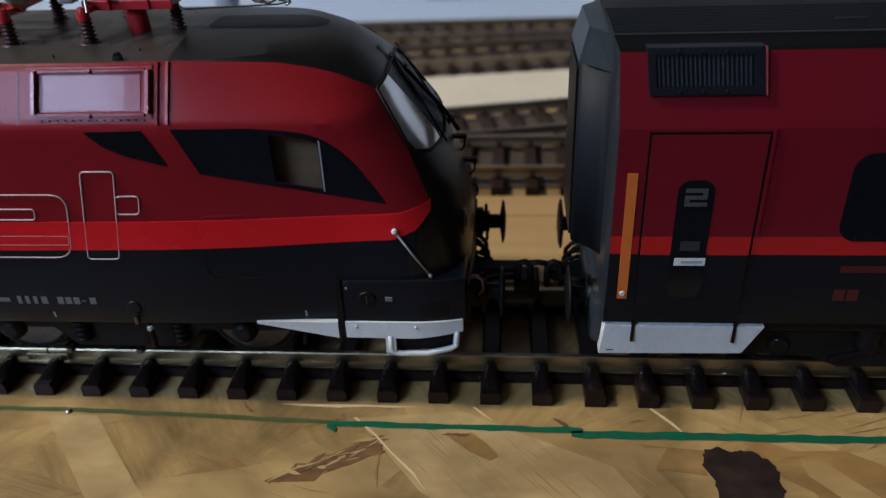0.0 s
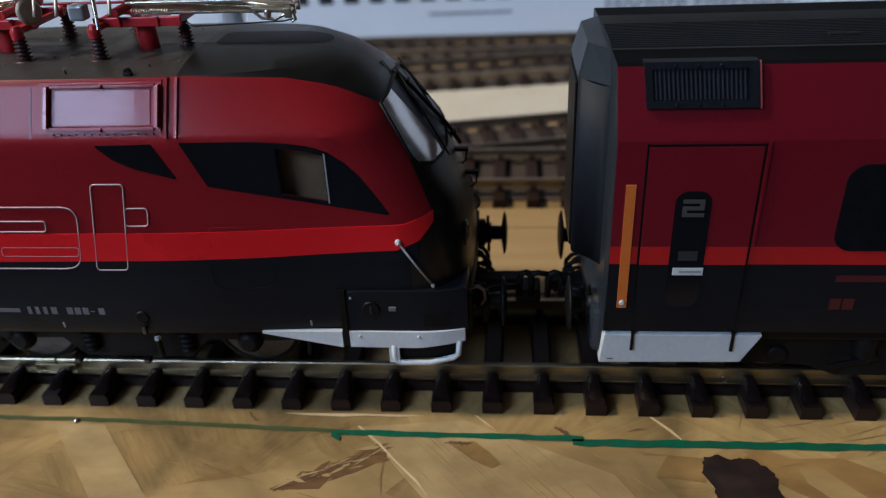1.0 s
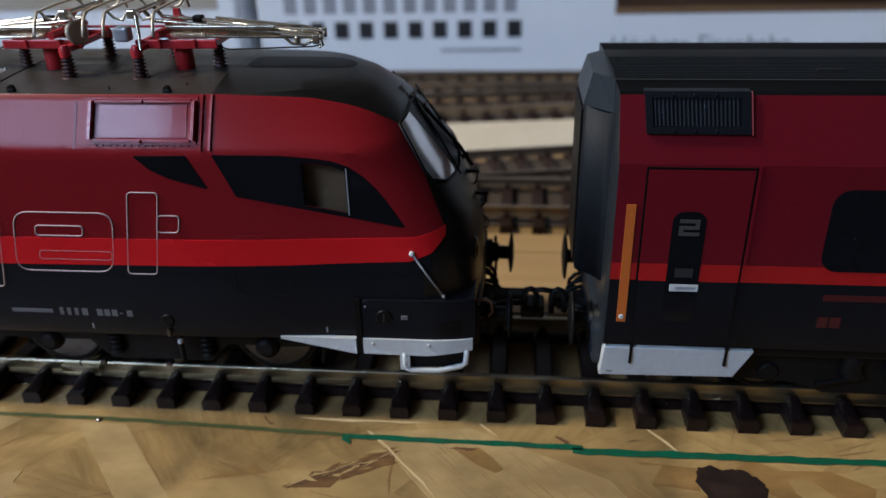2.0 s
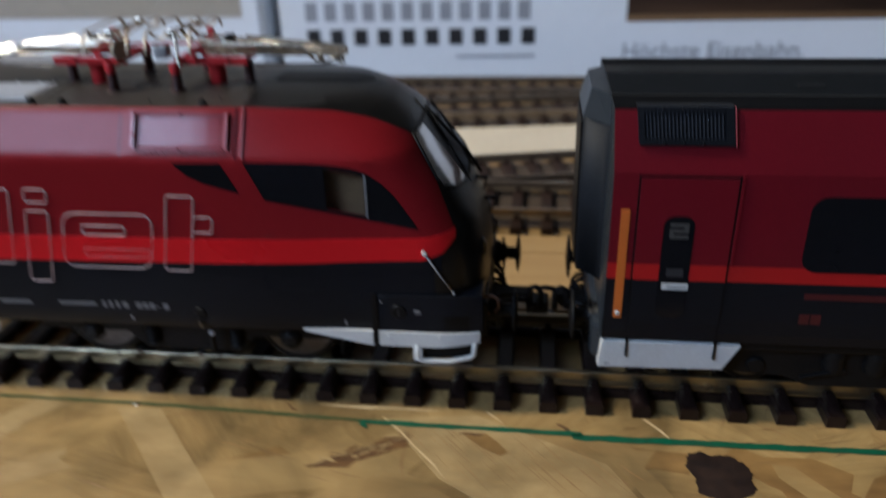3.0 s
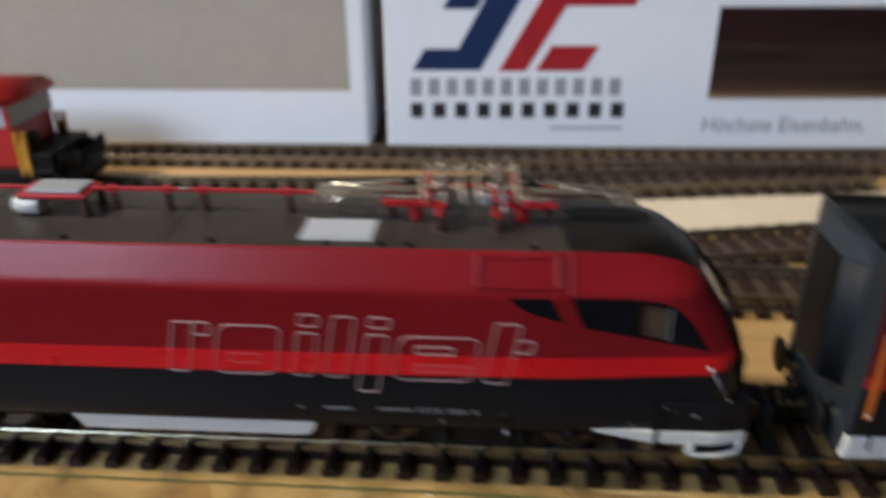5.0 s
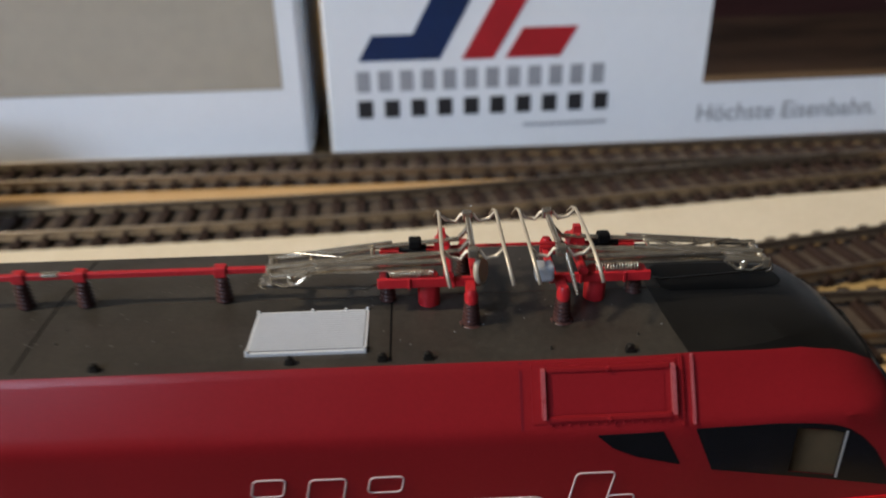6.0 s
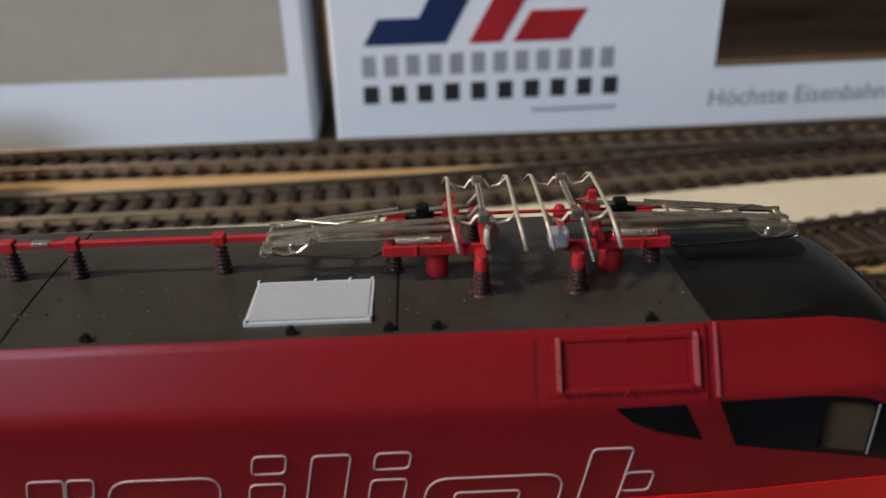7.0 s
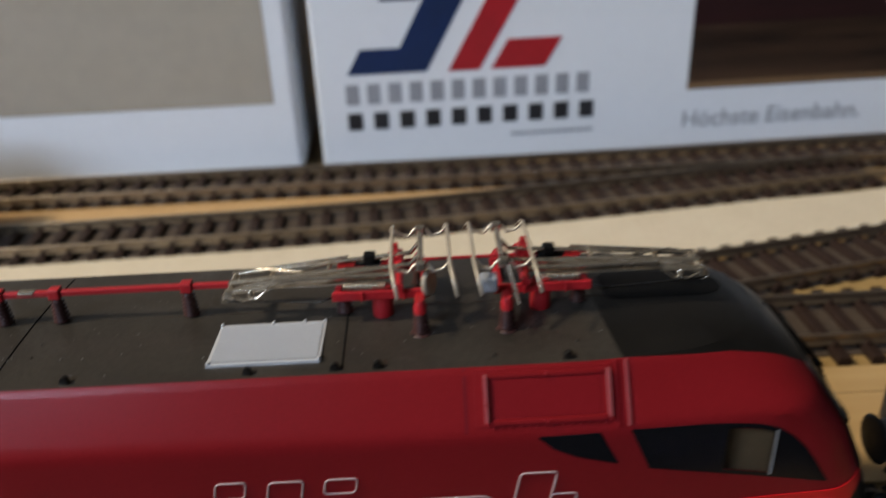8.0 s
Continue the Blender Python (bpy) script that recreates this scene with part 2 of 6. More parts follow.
def lathe(bm, a, b, rings, n=16, mat=0):
    """Rings of (share of the way from a to b, radius), closed at both ends."""
    a, b = Vector(a), Vector(b)
    q = (b - a).to_track_quat("Z", "Y")
    loops = []
    for t, r in rings:
        c = a.lerp(b, t)
        loops.append([bm.verts.new(c + q @ Vector((r * math.cos(2 * math.pi * k / n), r * math.sin(2 * math.pi * k / n), 0))) for k in range(n)])
    faces = [bm.faces.new(loops[0]), bm.faces.new(loops[-1])]
    for p, o in zip(loops, loops[1:]):
        for k in range(n):
            f = bm.faces.new((p[k], p[(k + 1) % n], o[(k + 1) % n], o[k]))
            faces.append(f)
    for f in faces:
        f.material_index = mat
        f.smooth = len(f.verts) == 4
    for lp in (loops[0], loops[-1]):
        for k in range(n):
            e = bm.edges.get((lp[k], lp[(k + 1) % n]))
            e.smooth = False
    return bm


def rod(bm, a, b, r, n=8, mat=0):
    return lathe(bm, a, b, ((0, r), (1, r)), n, mat)


def tube(bm, pts, r, n=7, mat=0, flat=1.0):
    """A bent wire through the points; flat squeezes it along its second axis."""
    pts = [Vector(p) for p in pts]
    loops, q = [], None
    for i, p in enumerate(pts):
        d = (pts[min(i + 1, len(pts) - 1)] - pts[max(i - 1, 0)]).normalized()
        q = d.to_track_quat("Z", "Y") if q is None else d.rotation_difference(q @ Vector((0, 0, 1))).inverted() @ q
        loops.append([bm.verts.new(p + q @ Vector((r * math.cos(2 * math.pi * k / n), flat * r * math.sin(2 * math.pi * k / n), 0))) for k in range(n)])
    faces = [bm.faces.new(loops[0]), bm.faces.new(loops[-1])]
    for a, b in zip(loops, loops[1:]):
        for k in range(n):
            f = bm.faces.new((a[k], a[(k + 1) % n], b[(k + 1) % n], b[k]))
            f.smooth = True
            faces.append(f)
    for f in faces:
        f.material_index = mat
    return bm


def table(rows):
    """A function that goes straight from row to row of (input, output)."""
    xs, ys = [r[0] for r in rows], [r[1] for r in rows]
    return lambda v: float(np.interp(v, xs, ys))


def words(name, text, size, mat, parent, m, bold=0.0, depth=0.02, label=""):
    """Lettering in the built-in font, as a mesh; m: its pose in metres."""
    cu = bpy.data.curves.new(name, "FONT")
    cu.body, cu.size, cu.offset, cu.extrude = text, size * MM, bold * MM, depth * MM
    tmp = bpy.data.objects.new(name, cu)
    scene.collection.objects.link(tmp)
    me = bpy.data.meshes.new_from_object(tmp.evaluated_get(bpy.context.evaluated_depsgraph_get()))
    bpy.data.objects.remove(tmp)
    me.transform(m)
    me.materials.clear()
    me.materials.append(mat)
    return hang(new(name, me), parent, label)



B = bmesh.new
VENT_EDGE = material("vent_slat_grey", (0.026, 0.030, 0.039), 0.25, second=(0.021, 0.025, 0.033), grain=1800, spec=0.7)
CREAM = material("cream_contact_metal", (0.62, 0.53, 0.41), 0.38, metal=0.45, second=(0.48, 0.40, 0.30), grain=1500)
ORANGE_GREY = material("faded_brown_plastic", (0.22, 0.13, 0.10), 0.5, second=(0.16, 0.10, 0.08), grain=1500)

ARM_METAL = material("nickel_arm", (0.88, 0.78, 0.63), 0.18, metal=0.9, second=(0.50, 0.42, 0.32), grain=900, blotch=250, spread=0.06)
FIBRE = material("torn_wood_fibre", (0.30, 0.175, 0.068), 0.5, second=(0.20, 0.105, 0.038), grain=900, blotch=200, island=0.3)
DUST = material("pale_dust", (0.20, 0.185, 0.165), 0.8, grain=900)
SCREEN_DARK = material("smoked_windscreen", (0.006, 0.006, 0.0065), 0.3, second=(0.008, 0.0078, 0.008), spread=0.03, spec=0.2)
CLASS_PRINT = material("class_print", (0.06, 0.057, 0.055), 0.5, grain=3000)
EAVE = material("black_roof_edge", (0.0038, 0.004, 0.0046), 0.6, second=(0.003, 0.0031, 0.0036), grain=2000, spec=0.05)
FAINT_RED = material("faint_red_print", (0.062, 0.0055, 0.0085), 0.45, grain=2500)
GANGWAY = material("dark_gangway_rubber", (0.0085, 0.0105, 0.0145), 0.55, second=(0.0065, 0.008, 0.011), grain=1500, blotch=80, bump=0.08, spec=0.16)
TORN = material("torn_brown_wood", (0.19, 0.092, 0.027), 0.6, second=(0.085, 0.037, 0.011), grain=700, blotch=160, bump=0.8, stretch=(0.5, 1, 1))
HATCH_BLACK = material("deep_black_hatch", (0.0030, 0.0029, 0.0029), 0.45, second=(0.004, 0.0038, 0.0036), grain=2000, spec=0.1)
VENT_RED = material("glossy_vent_red", (0.19, 0.0085, 0.0125), 0.22, second=(0.165, 0.007, 0.010), grain=2500, spec=0.3)
GRILLE_GAP = material("grille_gap_grey", (0.10, 0.10, 0.105), 0.6, second=(0.08, 0.08, 0.085), grain=1800)
DISC = material("hazy_disc_plastic", (0.40, 0.335, 0.25), 0.3, second=(0.28, 0.23, 0.17), grain=900)
BLOCK_GREY = material("grey_block", (0.30, 0.31, 0.33), 0.3, second=(0.24, 0.25, 0.27), grain=900)
# paler red: the highlight on raised edges is put into the colour
RIDGE = material("red_edge_highlight", (0.27, 0.040, 0.047), 0.3, second=(0.32, 0.085, 0.092), grain=2500, blotch=300)


# ---- the room and the board ----
def wall(name, x0, x1, y0, y1, z0, z1, mat=PLASTER, label="plain light plastered wall"):
    return tagged(part(name, box(B(), x0, x1, y0, y1, z0, z1), mat), label, "wall", kind="structure")


bx = 1000.0
tagged(wall("floor", -2600, 2200, -1400, 1500, -900, -850, FLOORING), "grey floor of the room", "floor")
tagged(wall("ceiling", -2600, 2200, -1400, 1500, 1700, 1750), "plain light ceiling", "ceiling")
wall("wall_north", -2600, 2200, 1500, 1600, -900, 1700)
wall("wall_east", 2200, 2300, -1500, 1600, -900, 1700)
wall("wall_west", -2700, -2600, -1500, 1600, -900, 1700)
back = bmesh.new()
wx0, wx1, wz0, wz1 = [v * bx for v in WINDOW]
wz1 = 1640
for r in ((-2600, wx0, -900, 1700), (wx1, 2200, -900, 1700), (wx0, wx1, -900, wz0), (wx0, wx1, wz1, 1700)):
    box(back, r[0], r[1], -1520, -1402, r[2], r[3])
tagged(part("wall_south", back, PLASTER), "plain plastered wall with a window opening", "wall", kind="structure")
win = thing("window_1", (wx0 + wx1) / 2, -1480, wz0, "white framed window letting in cool daylight", "window", kind="structure")
fr = bmesh.new()
for r in ((wx0, wx0 + 45, wz0, wz1), (wx1 - 45, wx1, wz0, wz1), (wx0 + 45, wx1 - 45, wz0, wz0 + 45), (wx0 + 45, wx1 - 45, wz1 - 45, wz1)):
    box(fr, r[0], r[1], -1510, -1470, r[2], r[3])
part("window_frame", fr, WHITE, win)
pane = part("pane", box(B(), wx0 + 45, wx1 - 45, -1494, -1488, wz0 + 45, wz1 - 45), PANE, win)
pane.visible_shadow = False

lamp = thing("ceiling_lamp", LAMP[0] * 1000, LAMP[1] * 1000, 1700, "round warm ceiling lamp over the layout", "lamp")
part("housing", lathe(B(), (LAMP[0] * 1000, LAMP[1] * 1000, 1700), (LAMP[0] * 1000, LAMP[1] * 1000, 1550), ((0, 60), (0.1, 150), (0.95, 190), (1, 180)), 24), WHITE, lamp)

board = tagged(part("ground", box(B(), -1100, 900, -52, 620, -18, 0), BOARD), "tan oriented strand board carrying the tracks", "board", kind="structure")
for px, py in ((-1000, -10), (800, -10), (-1000, 550), (800, 550)):
    tagged(part("trestle_leg", box(B(), px - 30, px + 30, py - 30, py + 30, -850, -18, 4), TAN_STRIP), "plain wooden leg under the board", "leg", "board legs")

# pressed wood strands of the board's face, each a thin chip lying a little askew
rs = random.Random(23)
strands, fibres = bmesh.new(), bmesh.new()
grain = strands.loops.layers.uv.new("grain")
for i in range(330):
    cx, cy = rs.uniform(-260, 170), rs.uniform(-52, 55) if i % 4 else rs.uniform(55, 215)
    ln, wd, a = rs.uniform(35, 85), rs.uniform(9.0, 27.0), rs.gauss(0.1, 0.9)
    cy = max(cy, -51 + abs(math.sin(a)) * ln / 2 + wd / 2)
    z, tilt = 0.01 + 0.05 * rs.random(), rs.uniform(-0.003, 0.003)
    ca, sa = math.cos(a), math.sin(a)
    n = 5
    skew0, skew1 = rs.uniform(-9, 9), rs.uniform(-9, 9)
    up = [(-ln / 2 + ln * k / n + (skew0 if k == 0 else skew1 if k == n else 0), wd / 2 * (0.8 + 0.3 * rs.random())) for k in range(n + 1)]
    dn = [(-ln / 2 + ln * k / n, -wd / 2 * (0.8 + 0.3 * rs.random())) for k in range(n + 1)]
    ring = up + dn[::-1]
    f = strands.faces.new([strands.verts.new((cx + ca * u - sa * v, cy + sa * u + ca * v, z + 0.035 + tilt * v)) for u, v in ring])
    shift = rs.uniform(0, 900)
    for lp, (u, v) in zip(f.loops, ring):
        lp[grain].uv = (u + shift, v + shift)
    f.normal_update()
    if f.normal.z < 0:
        f.normal_flip()
    # torn fibres lying along the strand
    for _ in range(3 if cy < -10 else 0):
        u, v, fl, fw = rs.uniform(-0.45, 0.45) * ln, rs.uniform(-0.45, 0.45) * wd, rs.uniform(2.5, 13), rs.uniform(0.04, 0.15)
        bend = rs.uniform(-0.5, 0.5)
        sliver = [(u - fl / 2, v), (u, v + bend + fw), (u + fl / 2, v + 0.1), (u, v + bend - fw)]
        spots = [(cx + ca * p - sa * q, cy + sa * p + ca * q) for p, q in sliver]
        if min(q for p, q in spots) > -51.5:
            zz = 0.115 + 0.06 * rs.random()
            fibres.faces.new([fibres.verts.new((p, q, zz + (0.05 if i % 2 else 0.0))) for i, (p, q) in enumerate(spots)])
part("strand", strands, STRAND, board, "pale and honey coloured pressed strands", kind="stuff")
part("wood_fibre", fibres, FIBRE, board, "fine torn wood fibres", kind="stuff")



def chip(name, mat, pts, z0, z1, label=""):
    return part(name, prism(B(), pts, z0, z1, "z"), mat, board, label)


chip("strand_chip", SPLINTER_SOFT, [(-66.2, -19.0), (-58.8, -18.6), (-39.5, -40.5), (-47.0, -41.0)], 0.1, 0.17, "pale slanting wood strand")
chip("strand_chip", SPLINTER_SOFT, [(-20.9, -18.0), (-6.0, -16.2), (14.0, -26.0), (21.0, -38.0), (2.0, -39.0), (-10.5, -31.0)], 0.1, 0.2, "broad pale wood strand")
chip("splinter", SPLINTER, [(-21.3, -18.0), (-20.9, -17.9), (-17.6, -21.2), (-15.0, -24.4), (-11.6, -28.0), (-9.9, -30.8), (-11.8, -28.3), (-15.25, -24.5), (-18.0, -21.2)], 0.2, 0.27, "bright torn edge")
chip("splinter", SPLINTER, [(-32.5, -15.4), (-21.0, -15.25), (-12.0, -15.4), (-15.5, -15.75), (-20.0, -15.6), (-24.0, -15.95), (-29.5, -15.7)], 0.13, 0.2)
chip("splinter", SPLINTER, [(-4.6, -15.3), (-4.3, -15.2), (-2.9, -16.6), (-1.6, -18.1), (-3.2, -16.7)], 0.18, 0.25)
chip("splinter", SPLINTER, [(20.2, -14.9), (20.6, -14.9), (22.9, -17.5), (24.8, -20.7), (22.4, -17.6)], 0.18, 0.25)


def crack(x0, y0, x1, y1, w, seed, z=0.21):
    """A ragged torn split in the wood."""
    rc, n = random.Random(seed), 26
    up, dn = [], []
    for k in range(n + 1):
        t = k / n
        h = w * math.sin(math.pi * min(0.98, max(0.03, t))) ** 0.7
        x, y = x0 + (x1 - x0) * t + rc.uniform(-0.12, 0.12), y0 + (y1 - y0) * t + 0.25 * math.sin(5 * t + seed)
        up.append((x, y + h * rc.uniform(0.25, 1.15) + 0.02))
        dn.append((x, y - h * rc.uniform(0.2, 1.0) - 0.02))
    chip("crack", CRACK, up + dn[::-1], 0.1, z)


chip("torn_hollow", TORN, [(-31.0, -30.2), (-27.6, -28.6), (-25.2, -27.9), (-22.6, -26.0), (-19.8, -24.9), (-17.4, -22.8), (-16.2, -23.6), (-17.9, -25.2), (-20.6, -27.0), (-23.4, -28.0), (-24.4, -29.8), (-27.2, -30.0)], 0.1, 0.19, "brown torn hollow in the board")

# the torn place beside the broad strand: dark and pale slivers side by side
rt = random.Random(77)
torn = {"dark": bmesh.new(), "brown": bmesh.new(), "light": bmesh.new()}
for k in range(70):
    u, v = rt.random(), rt.gauss(0, 0.5)
    x, y = -29.5 + 13.0 * u + 0.5 * v, -29.4 + 6.6 * u + (1.7 - 0.7 * abs(u - 0.6)) * v * (0.5 + u)
    an, fl, fw = rt.gauss(0.55, 0.35), rt.uniform(1.2, 4.6), rt.uniform(0.1, 0.42)
    kind = "dark" if k % 7 == 0 else "light" if k % 5 == 0 else "brown"
    ca, sa = math.cos(an), math.sin(an)
    ring = [(-0.5, 0.1), (-0.15, 0.8), (0.2, 1.0), (0.5, 0.0), (0.25, -0.9), (-0.2, -0.6)]
    zz = 0.2 + (0.05 if kind == "light" else 0.0) + 0.03 * rt.random()
    torn[kind].faces.new([torn[kind].verts.new((x + ca * p * fl - sa * q * fw, y + sa * p * fl + ca * q * fw, zz)) for p, q in ring])
part("torn_fibre", torn["dark"], CRACK, board, "dark torn wood fibres", kind="stuff")
part("torn_fibre", torn["brown"], TORN, board, "brown torn wood fibres", kind="stuff")
part("torn_fibre", torn["light"], SPLINTER_SOFT, board, "pale torn wood fibres", kind="stuff")
crack(-29.5, -29.6, -17.2, -23.2, 0.2, 4, 0.27)
crack(6.6, -17.2, 10.0, -20.4, 0.5, 6, 0.25)
crack(-8.6, -21.2, -4.6, -20.6, 0.45, 7, 0.25)
crack(-38.0, -15.6, -36.0, -17.2, 0.25, 8)
chip("strand_chip", STRAND_DARK, [(10.6, -20.6), (15.0, -21.0), (19.6, -22.0), (26.0, -22.6), (25.6, -27.0), (20.8, -26.2), (15.0, -26.4), (12.0, -23.2)], 0.1, 0.14, "darker brown wood strand")
chip("strand_chip", STRAND_DARK, [(-8.0, -21.0), (-4.5, -20.4), (-2.4, -22.6), (-0.8, -24.7), (-1.9, -25.5), (-4.7, -24.0)], 0.2, 0.24)
chip("strand_chip", STRAND_DARK, [(36.0, -22.4), (44.0, -22.0), (49.0, -25.0), (46.0, -32.0), (38.5, -31.0)], 0.1, 0.14)
chip("strand_chip", STRAND_DARK, [(-46.0, -31.0), (-36.0, -26.0), (-30.6, -30.0), (-38.0, -36.0)], 0.08, 0.125)

# fine grain along the broad pale strand
rg2, lines = random.Random(12), bmesh.new()
for _ in range(80):
    u, v = rg2.uniform(0.02, 0.9), rg2.uniform(0.0, 1.0)
    x, y = -19.6 + 12 * u + 26 * v, -18.4 - 14 * u + 0.5 * v
    if y < -38 or y > -17.6 or y > -16.0 - (x + 6.0) * 0.45 - 1.2:
        continue
    fl, fw = rg2.uniform(4.0, 12.0), rg2.uniform(0.02, 0.055)
    lines.faces.new([lines.verts.new((x + p * 0.65 * fl + q * 0.75, y - p * 0.76 * fl + q * 0.65, 0.215 + 0.01 * rg2.random())) for p, q in ((-0.5, 0), (0, fw), (0.5, 0), (0, -fw))])
part("wood_fibre", lines, FIBRE, board, "fine grain of the pale strand", kind="stuff")

# larger strands of the board's near edge, ragged at both ends and lapped over one another
rl = random.Random(41)
for k in range(30):
    x, y, an = -118 + 200 * ((k * 0.618) % 1), rl.uniform(-48, -17), rl.choice((-0.9, -0.45, 0.15, 0.5, 0.95)) + rl.gauss(0, 0.15)
    ln, wd = rl.uniform(14, 34), rl.uniform(3.0, 9.0)
    ca, sa = math.cos(an), math.sin(an)
    low = -51.5 + abs(sa) * ln / 2 + wd
    y = max(y, low)
    side = []
    for s_ in (1, -1):
        edge = [(-ln / 2 + ln * j / 7 + rl.uniform(-0.6, 0.6), s_ * wd / 2 * rl.uniform(0.88, 1.05)) for j in range(8)]
        side += edge if s_ == 1 else edge[::-1]
    side.insert(8, (ln / 2 + rl.uniform(-2.5, 2.0), wd * rl.uniform(-0.2, 0.2)))
    side.append((-ln / 2 + rl.uniform(-2.0, 2.5), wd * rl.uniform(-0.2, 0.2)))
    spots = [(x + ca * p - sa * q, y + sa * p + ca * q) for p, q in side]
    if max(q for p, q in spots) < -15.2:
        chip("strand_chip", (SPLINTER_SOFT, STRAND_DARK, BOARD, SPLINTER_SOFT, BOARD)[k % 5], spots, 0.03, 0.115 + 0.002 * k)

pale = bmesh.new()
prism(pale, [(-330, 104), (-100, 103), (-13, 101), (4, 103), (17, 105), (59, 112.5), (75, 116.5), (150, 133), (260, 160), (260, 190), (120, 152), (74, 143), (27, 139.5), (5, 137.5), (-19, 133), (-60, 126), (-200, 121), (-330, 118)], 0.02, 0.5, "z")
tagged(part("pale_strip", pale, PALE_STRIP), "pale cork strip lying between the far tracks", "strip")
plank = tagged(part("plank", box(B(), -330, 300, 16.8, 41.55, 0.02, 0.6, 0.15), PLANK), "smooth light wooden plank lying behind the train", "plank", "planks")
plank = tagged(part("plank", box(B(), -330, 300, 41.85, 50.6, 0.02, 0.6, 0.15), PLANK), "smooth light wooden plank lying behind the train", "plank", "planks")
tan = bmesh.new()
prism(tan, [(-330, 138), (-200, 138.5), (-90, 142), (-40, 147), (5, 155), (-20, 166), (-100, 166), (-330, 164)], 0.02, 0.4, "z")
tagged(part("tan_strip", tan, TAN_STRIP), "tan wooden strip lying between the far tracks", "strip")

# green marker line drawn beside the track
line = bmesh.new()
rg = random.Random(5)


def ink(x0, x1, y0, y1, w0, w1, z):
    n = max(2, int(abs(x1 - x0) / 2))
    rows = []
    for k in range(n + 1):
        t = k / n
        y, w = y0 + (y1 - y0) * t + rg.uniform(-0.12, 0.12), (w0 + (w1 - w0) * t) * rg.uniform(0.8, 1.2)
        rows.append((line.verts.new((x0 + (x1 - x0) * t, y - w / 2, z)), line.verts.new((x0 + (x1 - x0) * t, y + w / 2, z))))
    for p, q in zip(rows, rows[1:]):
        line.faces.new((p[0], q[0], q[1], p[1]))


ink(-230, -64, -16.9, -17.6, 0.6, 0.75, 0.21)
ink(-64, -24.4, -17.6, -18.9, 0.75, 0.85, 0.21)
tagged(part("marker_line", line, OLIVE_INK), "faded olive felt pen line along the track", "line", kind="structure")
line = bmesh.new()
ink(-24.6, 10.5, -19.2, -19.6, 1.1, 1.0, 0.28)
ink(9.0, 62, -20.3, -19.9, 1.4, 1.2, 0.28)
ink(62, 140, -19.9, -20.5, 1.1, 0.9, 0.27)
ink(-24.8, -23.4, -19.5, -20.6, 1.1, 0.8, 0.29)
tagged(part("marker_line", line, GREEN_INK), "bright green felt pen line along the track", "line", kind="structure")

knot = bmesh.new()
rk = random.Random(8)
steps_k = [2 * math.pi * k / 64 for k in range(64)]
outline_k = []
for a in steps_k:
    c, d = math.cos(a), math.sin(a)
    r = (4.25 + 0.25 * math.sin(3 * a + 1) + 0.18 * math.sin(7 * a) + 0.12 * math.sin(13 * a + 2) + rk.uniform(-0.2, 0.2)) * (abs(c) ** 3.4 + abs(d) ** 3.4) ** (-1 / 3.4)
    outline_k.append((30.0 + r * c - 0.12 * r * d, -26.6 + (1.15 if d < 0 else 1.0) * r * d))
prism(knot, outline_k, 0.05, 0.26, "z")
tagged(part("wood_knot", knot, KNOT), "dark brown knot in the strand board", "knot", kind="structure")
pin = thing("track_pin", -63.4, -18.0, 0.1, "small silver pin pressed into the board beside the line", "pin")
part("pin_head", lathe(B(), (-63.4, -18, 0.1), (-63.4, -18, 0.5), ((0, 0.55), (0.6, 0.5), (1, 0.2)), 12), NICKEL, pin)


# ---- tracks ----
def rail(parent, path, off, mat=RAIL_METAL, top=4.6):
    """One rail along a path of (x, y), off to its left; foot, web and head."""
    sec = ((-1.0, 2.25), (1.0, 2.25), (1.0, 2.5), (0.22, 2.8), (0.22, 3.7), (0.45, 3.9), (0.45, top - 0.12), (0.33, top), (-0.33, top), (-0.45, top - 0.12), (-0.45, 3.9), (-0.22, 3.7), (-0.22, 2.8), (-1.0, 2.5))
    bm, loops = bmesh.new(), []
    for i, p in enumerate(path):
        a, b = Vector(path[max(i - 1, 0)]), Vector(path[min(i + 1, len(path) - 1)])
        d = (b - a).normalized()
        nrm = Vector((-d.y, d.x))
        loops.append([bm.verts.new((p[0] + nrm.x * (off + s), p[1] + nrm.y * (off + s), z)) for s, z in sec])
    for p, q in zip(loops, loops[1:]):
        for k in range(len(sec)):
            bm.faces.new((p[k], p[(k + 1) % len(sec)], q[(k + 1) % len(sec)], q[k]))
    bm.faces.new(loops[0])
    bm.faces.new(loops[-1])
    part("rail", bm, mat, parent)


